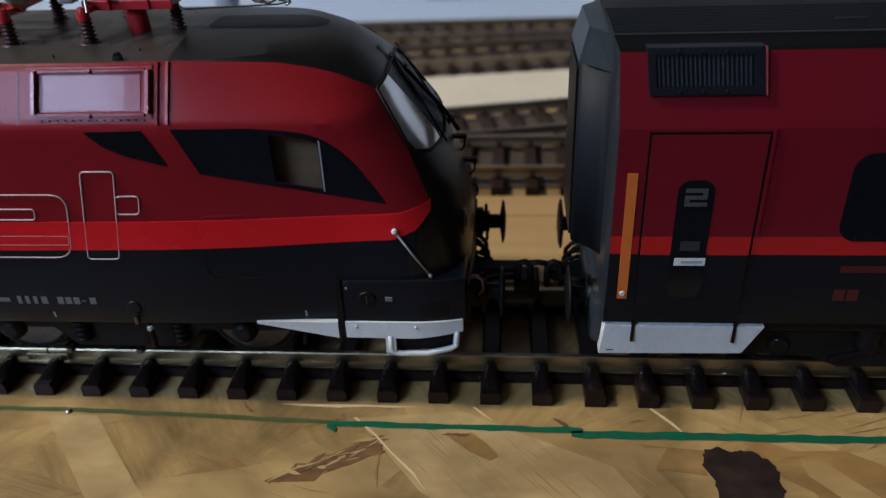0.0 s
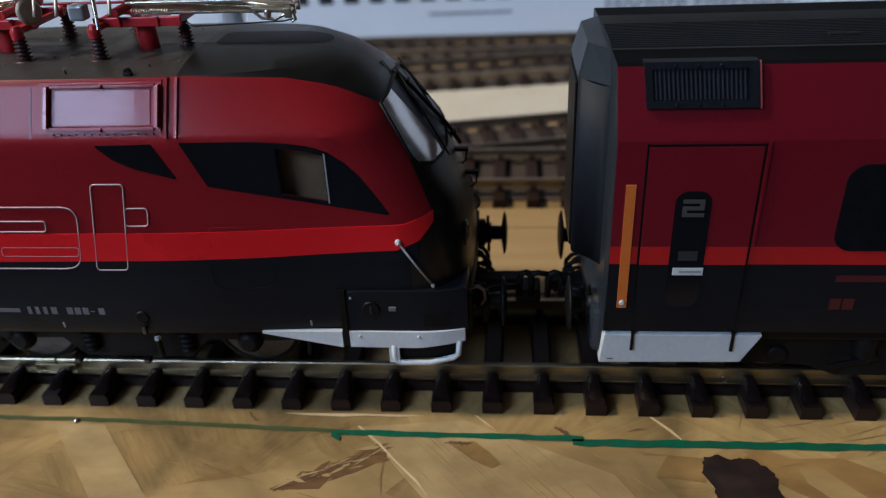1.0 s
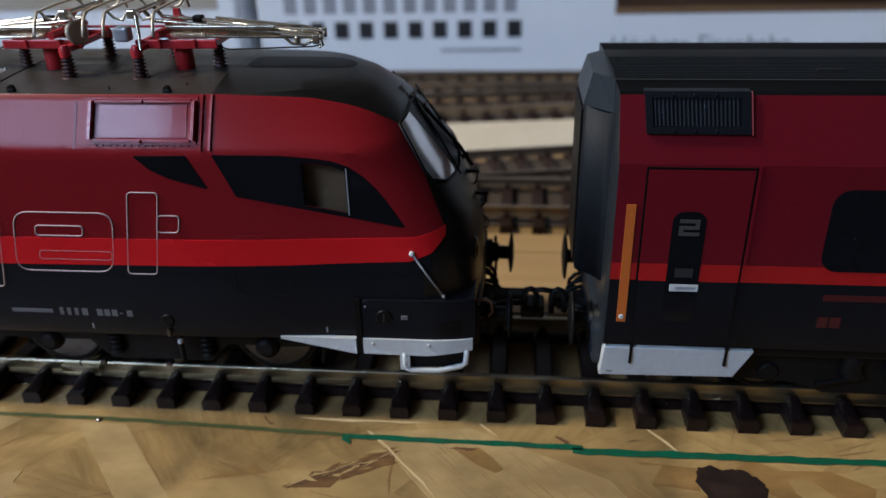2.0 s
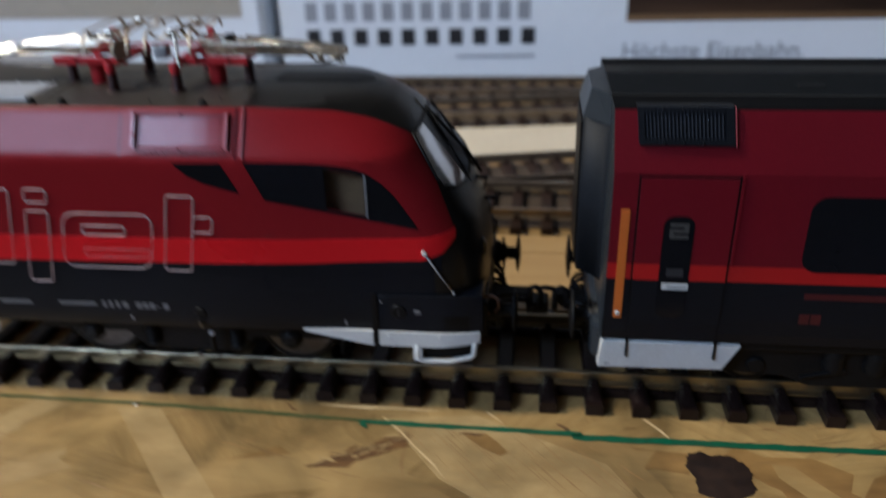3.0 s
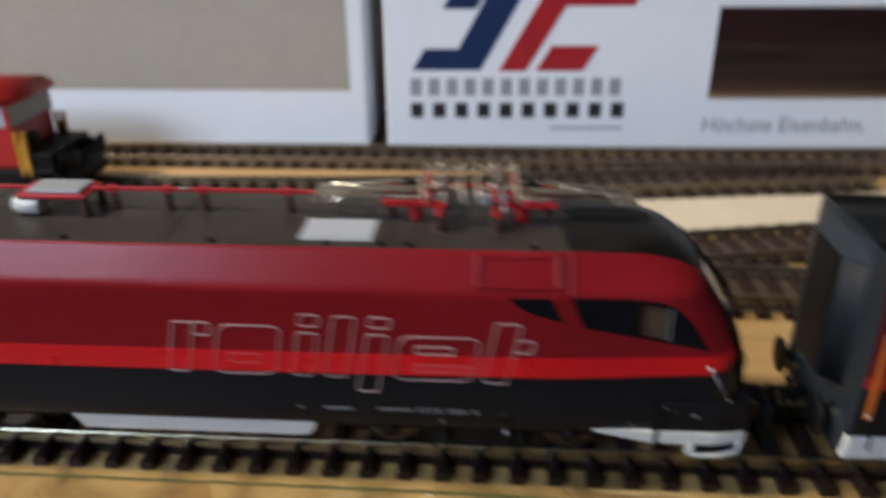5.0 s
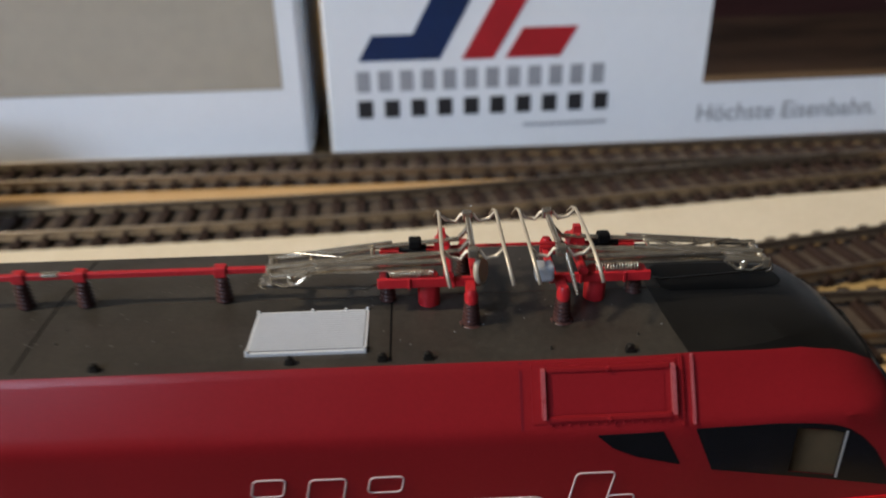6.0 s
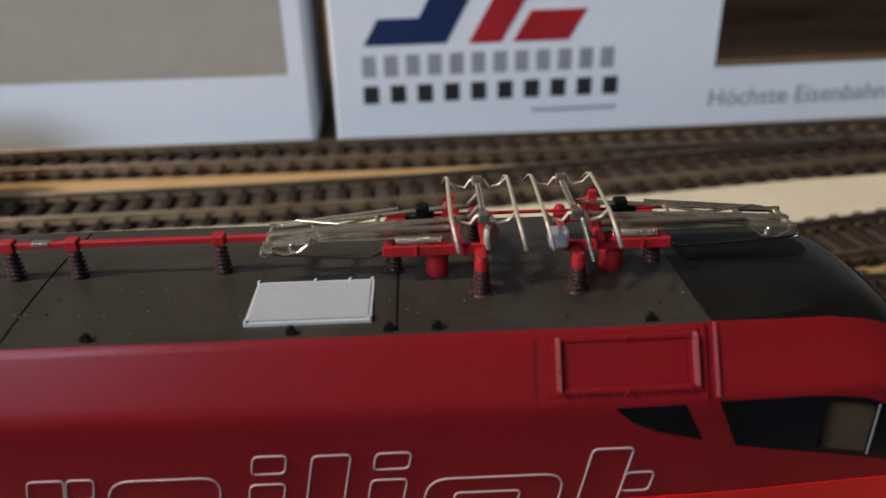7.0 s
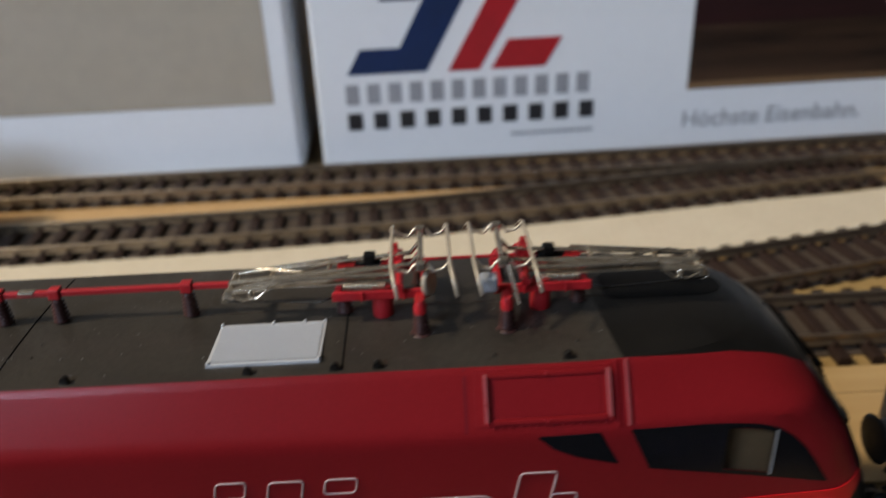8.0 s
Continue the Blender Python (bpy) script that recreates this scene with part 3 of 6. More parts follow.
def sleeper_mesh(y0, y1, chairs, w=2.9, mat=SLEEPER, hump=0.0):
    """A moulded sleeper with softened ends and raised rail fixings."""
    bm = bmesh.new()
    h = w / 2
    prism(bm, [(-h, 0.12), (h, 0.12), (h, 1.75), (h - 0.3, 2.2), (-h + 0.3, 2.2), (-h, 1.75)], y0, y1, "y")
    for c in chairs:
        for s in (-1, 1):
            a, b = sorted((c + s * 0.55, c + s * 1.75))
            prism(bm, [(-0.75, 2.2), (0.75, 2.2), (0.55, 2.95), (-0.55, 2.95)], a, b, "y")
            rod(bm, (0, (a + b) / 2, 2.9), (0, (a + b) / 2, 3.25), 0.3, 6)
        if hump:
            # rounded shoulder that falls from the rail to the sleeper's end
            s = 1 if c > 0 else -1
            rows = []
            for k in range(6):
                u = k / 5
                yy, zz, ww = c + s * (0.5 + hump * u), 2.15 + 1.15 * (1 - u * u), 1.0 + 0.25 * u
                rows.append([bm.verts.new((-ww, yy, 2.1)), bm.verts.new((-ww * 0.8, yy, zz - 0.2)), bm.verts.new((-ww * 0.4, yy, zz)), bm.verts.new((ww * 0.4, yy, zz)), bm.verts.new((ww * 0.8, yy, zz - 0.2)), bm.verts.new((ww, yy, 2.1))])
            for p, q in zip(rows, rows[1:]):
                for k in range(5):
                    bm.faces.new((p[k], p[k + 1], q[k + 1], q[k])).smooth = True
            bm.faces.new(rows[0])
            bm.faces.new(rows[-1])
    bmesh.ops.scale(bm, vec=(MM, MM, MM), verts=bm.verts)
    bmesh.ops.recalc_face_normals(bm, faces=bm.faces)
    me = bpy.data.meshes.new("sleeper")
    bm.to_mesh(me)
    bm.free()
    me.materials.append(mat)
    return me


FULL = sleeper_mesh(-14.65, 14.65, (-8.7, 8.7), hump=4.6)
FULL_FAR = sleeper_mesh(-14.65, 14.65, (-8.7, 8.7), mat=FAR_SLEEPER)
PITCH = 7.41
SLEEPERS = []       # (track, mesh, x, y, turn), linked at the end of the file


def along(path, s):
    for a, b in zip(path, path[1:]):
        d = math.dist(a, b)
        if s <= d:
            return a[0] + (b[0] - a[0]) * s / d, a[1] + (b[1] - a[1]) * s / d, math.degrees(math.atan2(b[1] - a[1], b[0] - a[0]))
        s -= d
    return None


def track(label, path, first=0.0, mesh=None, rails=(-8.7, 8.7), group="tracks", bed=0.0):
    ob = thing("railway_track", path[0][0], path[0][1], 0.12, label, "track", group)
    for off in rails:
        rail(ob, path, off, FAR_RAIL if bed else RAIL_METAL)
    if bed:
        bm, sides = bmesh.new(), []
        for i, p in enumerate(path):
            a, b = Vector(path[max(i - 1, 0)]), Vector(path[min(i + 1, len(path) - 1)])
            d = (b - a).normalized()
            sides.append(((p[0] + d.y * bed, p[1] - d.x * bed), (p[0] - d.y * bed, p[1] + d.x * bed)))
        prism(bm, [q[0] for q in sides] + [q[1] for q in sides[::-1]], 0.12, 0.55, "z")
        part("gap_fill", bm, GAP_BROWN, ob, "dark brown strip filling the gaps between the sleepers")
    s = first
    while (p := along(path, s)):
        SLEEPERS.append((ob, mesh or FULL, p[0], p[1], p[2]))
        s += PITCH
    return ob


# pitch counted from the sleeper that carries the coach's end
first = (12.7 + 400) % PITCH
main_track = track("straight model track with brown sleepers and brassy rails", [(-400, 0), (300, 0)], first)
# dark strip from sleeper to sleeper beneath each rail
for y in (-8.7, 8.7):
    part("under_rail_strip", box(B(), -400, 300, y - 1.1, y + 1.1, 0.12, 1.7), SLEEPER, main_track)
joint = box(B(), -73.4, -66.8, -9.62, -9.3, 2.7, 3.9, 0.1)
for x in (-72.2, -68.0):
    lathe(joint, (x, -9.6, 3.3), (x, -9.95, 3.3), ((0, 0.35), (1, 0.25)), 8)
part("rail_joiner", joint, RAIL_METAL, main_track, "small metal rail joiner")
part("joint_gap", box(B(), -70.2, -69.95, -9.2, -8.2, 3.2, 4.63), BLACK, main_track)
curl = [(30.9 + 0.75 * math.cos(a), -9.9 - 0.1 * a, 3.2 + 0.75 * math.sin(a)) for a in [math.pi * (0.75 - 1.25 * k / 9) for k in range(10)]]
part("wire_curl", tube(B(), curl, 0.06, 5), NICKEL, main_track, "tiny bright wire curl")
track("second model track behind the train, brown sleepers", [(-330, 66), (300, 66)], 2.0, FULL_FAR, bed=11.0)
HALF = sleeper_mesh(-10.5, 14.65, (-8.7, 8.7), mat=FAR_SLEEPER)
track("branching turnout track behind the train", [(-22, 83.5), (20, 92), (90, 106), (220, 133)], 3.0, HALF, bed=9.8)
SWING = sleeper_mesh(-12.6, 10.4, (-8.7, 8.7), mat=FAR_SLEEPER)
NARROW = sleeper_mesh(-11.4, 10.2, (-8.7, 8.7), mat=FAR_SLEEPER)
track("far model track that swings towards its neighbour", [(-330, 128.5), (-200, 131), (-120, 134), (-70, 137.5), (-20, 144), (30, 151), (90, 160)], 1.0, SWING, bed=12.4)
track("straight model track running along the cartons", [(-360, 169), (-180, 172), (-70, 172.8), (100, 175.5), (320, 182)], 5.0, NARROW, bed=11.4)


# ---- the electric locomotive ----
W_TAB = table([(15.2, 16.5), (16.2, 17.0), (18.5, 17.2), (43.4, 17.2), (44.2, 16.95), (49.8, 13.75), (50.25, 13.3), (50.55, 9.0), (50.75, 5.0), (50.85, 0.02)])
XF_TAB = table([(15.2, -5.0), (22, -4.6), (27, -5.1), (31.4, -6.4), (37.7, -9.4), (41.8, -12.5), (46.8, -16.4), (49.2, -19.6), (50.25, -22.5), (50.55, -24.5), (50.75, -27.0), (50.85, -30.0)])
XB_TAB = table([(15.2, -12.0), (27, -12.4), (29.2, -12.6), (31.6, -9.2), (36.8, -11.1), (41, -12.9), (44.5, -15.0), (46.0, -16.8), (47.2, -19.0), (48.4, -22.0), (49.6, -27.5), (50.25, -39.3), (50.85, -40.2)])
REAR = -217.0


def paint_edge(z):
    """Where the red flank meets the black cab front, rounded off between the corners."""
    w = max(0.0, min(1.3, (z - 33) / 2, (49.6 - z) / 2))
    return sum(XB_TAB(z + w * d) for d in (-1, -0.6, -0.2, 0.2, 0.6, 1)) / 6



def half_width(x, z):
    xf = XF_TAB(z)
    t = min(1.0, max(0.0, (x + 46) / 32))
    lean = min(1.0, max(0.0, (z - 43.8) / 6))
    w = W_TAB(z) * (1 - (0.085 + 0.14 * lean) * t * t * (3 - 2 * t))
    xs = xf - 10.5 - 1.5 * lean
    if x > xs:
        u = min(1.0, (x - xs) / (xf - xs))
        w *= max(0.0, 1 - u ** (3.2 - 0.4 * lean)) ** (1 / (3.0 - 0.3 * lean))
    return w


def on_side(x, z, off=0.0):
    """A point of the near flank, off millimetres proud of it."""
    if z > 43.8:
        return (x, -half_width(x, z) - off * 0.87, z + off * 0.49)
    return (x, -half_width(x, z) - off, z)


def patch(bm, xs, lo, hi, off=0.1, thick=0.2, rows=4, mat=0, place=on_side):
    """A thin plate that follows the flank between two curves lo(x) and hi(x), with a rim."""
    g = []
    for x in xs:
        a, b = (lo(x) if callable(lo) else lo), (hi(x) if callable(hi) else hi)
        g.append([bm.verts.new(place(x, a + (b - a) * k / rows, off)) for k in range(rows + 1)])
    faces = []
    for p, q in zip(g, g[1:]):
        for k in range(rows):
            faces.append(bm.faces.new((p[k], q[k], q[k + 1], p[k + 1])))
    rim = [g[i][0] for i in range(len(g))] + [g[-1][k] for k in range(1, rows + 1)] + [g[i][-1] for i in range(len(g) - 2, -1, -1)] + [g[0][k] for k in range(rows - 1, 0, -1)]
    base = [bm.verts.new(v.co + Vector((0, thick, 0))) for v in rim]
    for i in range(len(rim)):
        j = (i + 1) % len(rim)
        faces.append(bm.faces.new((rim[i], base[i], base[j], rim[j])))
    for f in faces:
        f.material_index = mat
    return bm


def steps(a, b, n=12):
    return [a + (b - a) * k / n for k in range(n + 1)]


loco = thing("electric_locomotive", -110.8, 0, 4.6, "dark red model electric locomotive with folded pantographs, standing on track", "locomotive")

# body shell: level outlines stacked from sill to roof, mirrored to both sides
shell = bmesh.new()
levels = [15.2, 16.2, 18.5, 22, 25, 27, 29.2, 31.6, 34, 35.4, 36.8, 38, 39, 40, 41, 42.2, 43.4, 44.2, 45, 45.8, 46.5, 47.2, 47.8, 48.4, 49, 49.4, 49.8, 50.25, 50.55, 50.75, 50.85]
NB, NN = 26, 20
loops = []
for z in levels:
    xb, xf = paint_edge(z), XF_TAB(z)
    xs = [REAR + (xb - REAR) * (1 - (1 - k / NB) ** 2.2) for k in range(NB + 1)]
    xs += [xb + (xf - xb) * math.sin(math.pi / 2 * k / NN) for k in range(1, NN + 1)]
    near = [(x, -half_width(x, z), z) for x in xs]
    far = [(x, half_width(x, z), z) for x in xs[:-1]][::-1]
    loops.append([shell.verts.new(p) for p in near + far])
nv = len(loops[0])
for li, (p, q) in enumerate(zip(loops, loops[1:])):
    zm = (levels[li] + levels[li + 1]) / 2
    for k in range(nv):
        j = (k + 1) % nv
        f = shell.faces.new((p[k], p[j], q[j], q[k]))
        nose = NB <= k < nv - NB - 1
        f.material_index = (2 if nose else 1) if zm < 27 else 2 if nose else 3 if zm > 50.3 else 0
        f.smooth = True
        if nose and zm < 22:
            f.material_index = 1
shell.faces.new(loops[0])
bmesh.ops.remove_doubles(shell, verts=shell.verts, dist=0.003)
for e in shell.edges:
    if len(e.link_faces) == 2 and e.calc_face_angle(0) > radians(24):
        e.smooth = False
# the opening for the clear pane in the near cab wall
corners = [(-27.6, 36.35), (-22.0, 35.15), (-22.0, 41.15), (-23.4, 41.6), (-26.0, 42.0), (-27.6, 42.25)]
for a, b in zip(corners, corners[1:] + corners[:1]):
    near_faces = [f for f in shell.faces if f.calc_center_median().y < -10 and 33.5 < f.calc_center_median().z < 43.0 and -33 < f.calc_center_median().x < -16.5]
    geom = list({v for f in near_faces for v in f.verts} | {e for f in near_faces for e in f.edges}) + near_faces
    bmesh.ops.bisect_plane(shell, geom=geom, plane_co=(a[0], 0, a[1]), plane_no=(b[1] - a[1], 0, a[0] - b[0]))


def in_pane(p):
    return all((b[0] - a[0]) * (p.z - a[1]) - (b[1] - a[1]) * (p.x - a[0]) > 0 for a, b in zip(corners, corners[1:] + corners[:1]))


bmesh.ops.delete(shell, geom=[f for f in shell.faces if f.calc_center_median().y < -10 and in_pane(f.calc_center_median())], context="FACES")
part("body", shell, [RED, SILL, CAB_BLACK, ROOF], loco, "bordeaux red shell over an anthracite sill, black cab front")

# bright stripe, running up into a point at the nose
st_lo = table([(-217, 26.6), (-80, 26.9), (-31, 27.4), (-14, 28.0), (-11, 29.2), (-8.9, 31.6)])
st_hi = table([(-217, 31.0), (-80, 31.15), (-31, 31.3), (-13, 31.6), (-8.6, 32.6)])
strip = patch(B(), steps(REAR, -46, 10) + steps(-44, -18, 12) + steps(-17.4, -9.3, 27), st_lo, st_hi, 0.14, 0.2)
for f in strip.faces:
    f.smooth = f.calc_center_median().x > -40 and len({round(v.co.y, 2) for v in f.verts}) > 1
for e in strip.edges:
    e.smooth = not (len(e.link_faces) == 2 and abs(e.link_faces[0].normal.dot(e.link_faces[1].normal)) < 0.5)
part("stripe", strip, STRIPE, loco, "bright signal red stripe")
part("sill_edge", patch(B(), steps(-90, -46, 6) + steps(-44, -11.2, 22), 26.2, lambda x: st_lo(x) + 0.05, 0.11, 0.15, 2), SILL, loco)

# side windows
cab_hi = table([(-38.9, 43.4), (-30, 43.2), (-26, 42.8), (-23.4, 42.35), (-21.4, 41.55), (-19.6, 40.2), (-18, 38.5), (-16.6, 36.5), (-15.5, 34.7), (-14.6, 33.2)])
cab_lo = table([(-38.9, 43.2), (-36.5, 37.6), (-30, 36.2), (-22, 34.5), (-14.6, 33.0)])
PX0, PX1 = -27.6, -22.0
pane_hi = lambda x: min(cab_hi(x) - 0.7, 42.5)
pane_lo = lambda x: cab_lo(x) + 0.6
cw = patch(B(), steps(-38.9, -36.5, 4) + steps(-36, PX0, 6), cab_lo, cab_hi, 0.06, 0.3)
patch(cw, [PX1, -23.4 + 1.6] + steps(-21.4, -14.6, 16), cab_lo, cab_hi, 0.06, 0.3)
patch(cw, steps(PX0, PX1, 6), cab_lo, pane_lo, 0.06, 0.3, 1)
patch(cw, steps(PX0, PX1, 6), pane_hi, cab_hi, 0.06, 0.3, 1)
cabwin = part("cab_window", cw, GLAZING, loco, "dark glossy cab side window")
clear = part("pane", patch(B(), steps(PX0, PX1, 6), pane_lo, pane_hi, 0.03, 0.1), CAB_PANE, cabwin, "clear pane with the cab's tan inside behind it")
clear.visible_shadow = False
part("window_bar", patch(B(), steps(-21.9, -21.72, 2), lambda x: cab_lo(x) + 0.4, lambda x: cab_hi(x) - 0.3, 0.15, 0.2), GREY_PRINT, cabwin)
room = bmesh.new()
for x0, x1, y0, y1, z0, z1 in ((-32, -19, -14.4, -10.4, 29.6, 30.4), (-32, -19, -14.4, -10.4, 43.0, 43.5), (-32.6, -32, -14.4, -10.4, 29.6, 43.5), (-19, -18.4, -14.4, -10.4, 29.6, 43.0)):
    box(room, x0, x1, y0, y1, z0, z1)
part("cab_lining", room, BLACK, cabwin)
part("cab_back_wall", box(B(), -32, -19, -14.3, -13.7, 33.4, 43.0), CAB_TAN, cabwin, "tan inner wall of the cab")
tri_lo = table([(-49.3, 43.0), (-47.5, 41.3), (-45, 40.1), (-40.2, 38.7)])
tri_hi = table([(-49.3, 43.2), (-42.4, 43.3), (-40.2, 38.9)])
part("corner_window", patch(B(), steps(-49.3, -42.4, 8) + steps(-41.9, -40.2, 4), tri_lo, tri_hi, 0.06, 0.3), GLAZING, loco, "dark curved triangular window")

# ventilation panel of the sloping upper flank
vent = part("vent_panel", patch(B(), steps(-56.2, -40.9, 6), 44.6, 49.9, 0.15, 0.3), RED, loco)
part("vent_face", patch(B(), steps(-54.0, -42.2, 6), 45.4, 49.0, 0.22, 0.15), VENT_RED, vent, "recessed smooth red vent face")
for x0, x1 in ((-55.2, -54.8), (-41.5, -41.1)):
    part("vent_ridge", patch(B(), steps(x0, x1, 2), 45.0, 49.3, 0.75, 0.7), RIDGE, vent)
for z0, z1 in ((44.8, 45.15), (49.25, 49.55)):
    part("vent_lip", patch(B(), steps(-54.6, -41.7, 6), z0, z1, 0.42, 0.3), RED, vent)
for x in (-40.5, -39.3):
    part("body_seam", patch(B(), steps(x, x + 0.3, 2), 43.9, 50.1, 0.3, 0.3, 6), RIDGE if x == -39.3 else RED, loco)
part("body_seam", patch(B(), steps(-57.4, -57.1, 2), 44.0, 50.1, 0.04, 0.1, 6), COACH_RED, loco)
rv = bmesh.new()
for k in range(14):
    p = on_side(-54.2 + k * 0.95, 44.45, 0.1)
    lathe(rv, p, (p[0], p[1] - 0.16, p[2] + 0.08), ((0, 0.12), (1, 0.07)), 6)
part("rivet_row", rv, RED, vent)
for x in (-48.2,):
    for z in (44.9, 49.4):
        p = on_side(x, z, 0.2)
        part("vent_bolt", lathe(B(), p, (p[0], p[1] - 0.45, p[2] + 0.25), ((0, 0.28), (1, 0.2)), 8), RED, vent)

# engraved service hatch on the flank
hx0, hx1, hz0, hz1 = -38.2, -30.2, 22.8, 31.9
hp = [on_side(x, z, 0.07) for x, z in ((hx0 + 1, hz1), (hx1 - 1, hz1), (hx1, hz1 - 1), (hx1, hz0 + 1), (hx1 - 1, hz0), (hx0 + 1, hz0), (hx0, hz0 + 1), (hx0, hz1 - 1), (hx0 + 1, hz1))]
part("hatch_outline", tube(B(), [hp[-2], *hp[:3]] + [on_side(hx1, 27.2, 0.06)], 0.03, 5), RED, loco)
part("hatch_outline", tube(B(), [on_side(hx1, 27.0, 0.05), *hp[3:7], on_side(hx0, 27.0, 0.05)], 0.03, 5), SILL, loco)


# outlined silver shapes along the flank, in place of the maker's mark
def outline(name, pts, r=0.115, soft=0.55):
    bm = bmesh.new()
    ring = []
    n = len(pts)
    for i in range(n):
        a, b, c = (Vector(pts[(i + d) % n]) for d in (-1, 0, 1))
        rad = min(soft, (a - b).length / 3, (c - b).length / 3)
        p0, p2 = b + (a - b).normalized() * rad, b + (c - b).normalized() * rad
        ring += [p0 * (1 - t) ** 2 + b * 2 * t * (1 - t) + p2 * t * t for t in (0, 0.2, 0.4, 0.6, 0.8, 1)]
    loop = [on_side(p.x, p.y, 0.05) for p in ring]
    tube(bm, loop + [loop[0], loop[1]], r, 6, flat=1)
    return part(name, bm, LETTER, loco)


def block(x0, x1, z0, z1):
    return [(x0, z0), (x1, z0), (x1, z1), (x0, z1)]


# each block: x range at mid height, z range; all lean forward like italics
MARKS = [block(-109.6, -105.9, 26.4, 36.8), block(-105.7, -102.9, 34.2, 36.8), block(-101.4, -90.0, 26.3, 36.4), block(-98.6, -93.2, 28.7, 30.6),
         block(-87.0, -83.6, 36.6, 38.9), block(-87.0, -83.4, 26.3, 35.2), block(-81.0, -77.1, 26.2, 38.7),
         block(-74.6, -71.0, 36.6, 38.7), block(-74.6, -70.9, 23.2, 35.2), block(-68.7, -54.5, 26.0, 35.0), block(-65.6, -58.8, 31.5, 33.0), block(-65.2, -54.7, 27.9, 29.2),
         block(-52.4, -48.2, 25.8, 38.1), block(-48.2, -45.2, 32.3, 34.8)]
MARKS = [[(x + (z - 32) * 0.19, z) for x, z in mk] for mk in MARKS]
for k, mk in enumerate(MARKS):
    outline("silver_outline", mk, soft=2.2 if k in (2, 9) else 0.6)
for k in range(10):
    if k != 4:
        x0 = -65.3 + 1.12 * k
        part("printed_bar", patch(B(), steps(x0, x0 + (0.55 if k in (0, 1, 2, 8) else 0.85), 1), 18.72 + (0.4 if k == 8 else 0), 19.9 - (0.5 if k == 8 else 0) - 0.02 * k, 0.05, 0.08, 1), DIM_PRINT, loco)
for x0, x1, z, h in ((-72.6, -66.4, 19.3, 0.6), (-82.6, -77.4, 19.2, 0.6), (-87.5, -86.6, 19.2, 0.5)):
    part("printed_bar", patch(B(), steps(x0, x1, 4), z - h / 2, z + h / 2, 0.05, 0.08, 1), DIM_PRINT, loco)
for x in (-26.5, -61.0):
    part("printed_tick", patch(B(), steps(x, x + 0.25, 1), 16.4, 17.3, 0.06, 0.08, 1), GREY_PRINT, loco)


def front_x(y, z):
    """How far forward the shell reaches at this y and z."""
    lo, hi = -60.0, XF_TAB(z)
    for _ in range(30):
        mid = (lo + hi) / 2
        lo, hi = (mid, hi) if half_width(mid, z) > abs(y) else (lo, mid)
    return lo


def front_patch(bm, ys, z0, z1, off=0.1, rows=8):
    g = [[bm.verts.new((front_x(y, z0(y) + (z1(y) - z0(y)) * k / rows) + off, y - (off * 0.8 if y < -11 else 0), z0(y) + (z1(y) - z0(y)) * k / rows + off * 0.4)) for k in range(rows + 1)] for y in ys]
    for p, q in zip(g, g[1:]):
        for k in range(rows):
            bm.faces.new((p[k], q[k], q[k + 1], p[k + 1])).smooth = True
    return bm


# cab front: windscreen, wipers, lamps, grab rails
scr_lo = table([(-11.5, 38.3), (-9, 37.2), (0, 36.0), (9, 37.2), (11.5, 38.3)])
scr_hi = table([(-11.5, 39.2), (-10.6, 41.8), (-9.2, 44.6), (-8.4, 45.0), (0, 45.4), (8.4, 45.0), (9.2, 44.6), (10.6, 41.8), (11.5, 39.2)])
screen = part("windscreen", front_patch(B(), steps(-3.4, 11.4, 16), scr_lo, scr_hi), SCREEN_DARK, loco, "dark glossy windscreen")
# pale colour stands in for the reflection on this corner of the glass
part("windscreen_corner", front_patch(B(), steps(-11.4, -3.5, 16), scr_lo, scr_hi, 0.14), SCREEN, screen, "windscreen corner with its pale reflection painted in")
frame_pts = [(y, scr_lo(y) - 0.1) for y in steps(-11.6, 11.6, 16)] + [(y, scr_hi(y) + 0.15) for y in steps(11.6, -11.6, 24)]
frame_pts = [(front_x(y, z) + 0.12, y, z) for y, z in frame_pts]
part("windscreen_seal", tube(B(), frame_pts + frame_pts[:1], 0.26, 6), BLACK, screen, "black rubber seal")
for y0, y1 in ((-2.6, 1.6), (3.6, 10.0)):
    wp = bmesh.new()
    tube(wp, [(front_x(y0, 36) + 0.7, y0, 35.6), (front_x(y0 + 1, 40) + 0.6, y0 + 1, 40), (front_x(y1, 45) + 0.5, y1, 45.5)], 0.14, 6)
    tube(wp, [(front_x(y1 - 2, 40.5) + 0.45, y1 - 2, 40.5), (front_x(y1, 47.5) + 0.4, y1 + 0.5, 47.4)], 0.18, 5)
    part("wiper", wp, BLACK, screen, "thin black wiper")
proud = [(front_x(3.0, z) + off, 3.0, z) for z, off in ((46.0, 0.2), (44.0, 0.55), (41.0, 0.8), (38.0, 1.1), (35.0, 1.5))]
arm = tube(B(), proud, 0.3, 6)
for z, off in ((44.2, 0.5), (36.6, 1.2)):
    fx = front_x(3.0, z) + off
    box(arm, fx - 0.4, fx + 0.5, 2.4, 3.6, z - 0.3, z + 0.4, 0.12)
part("wiper", arm, BLACK, screen, "black wiper standing off the nose")
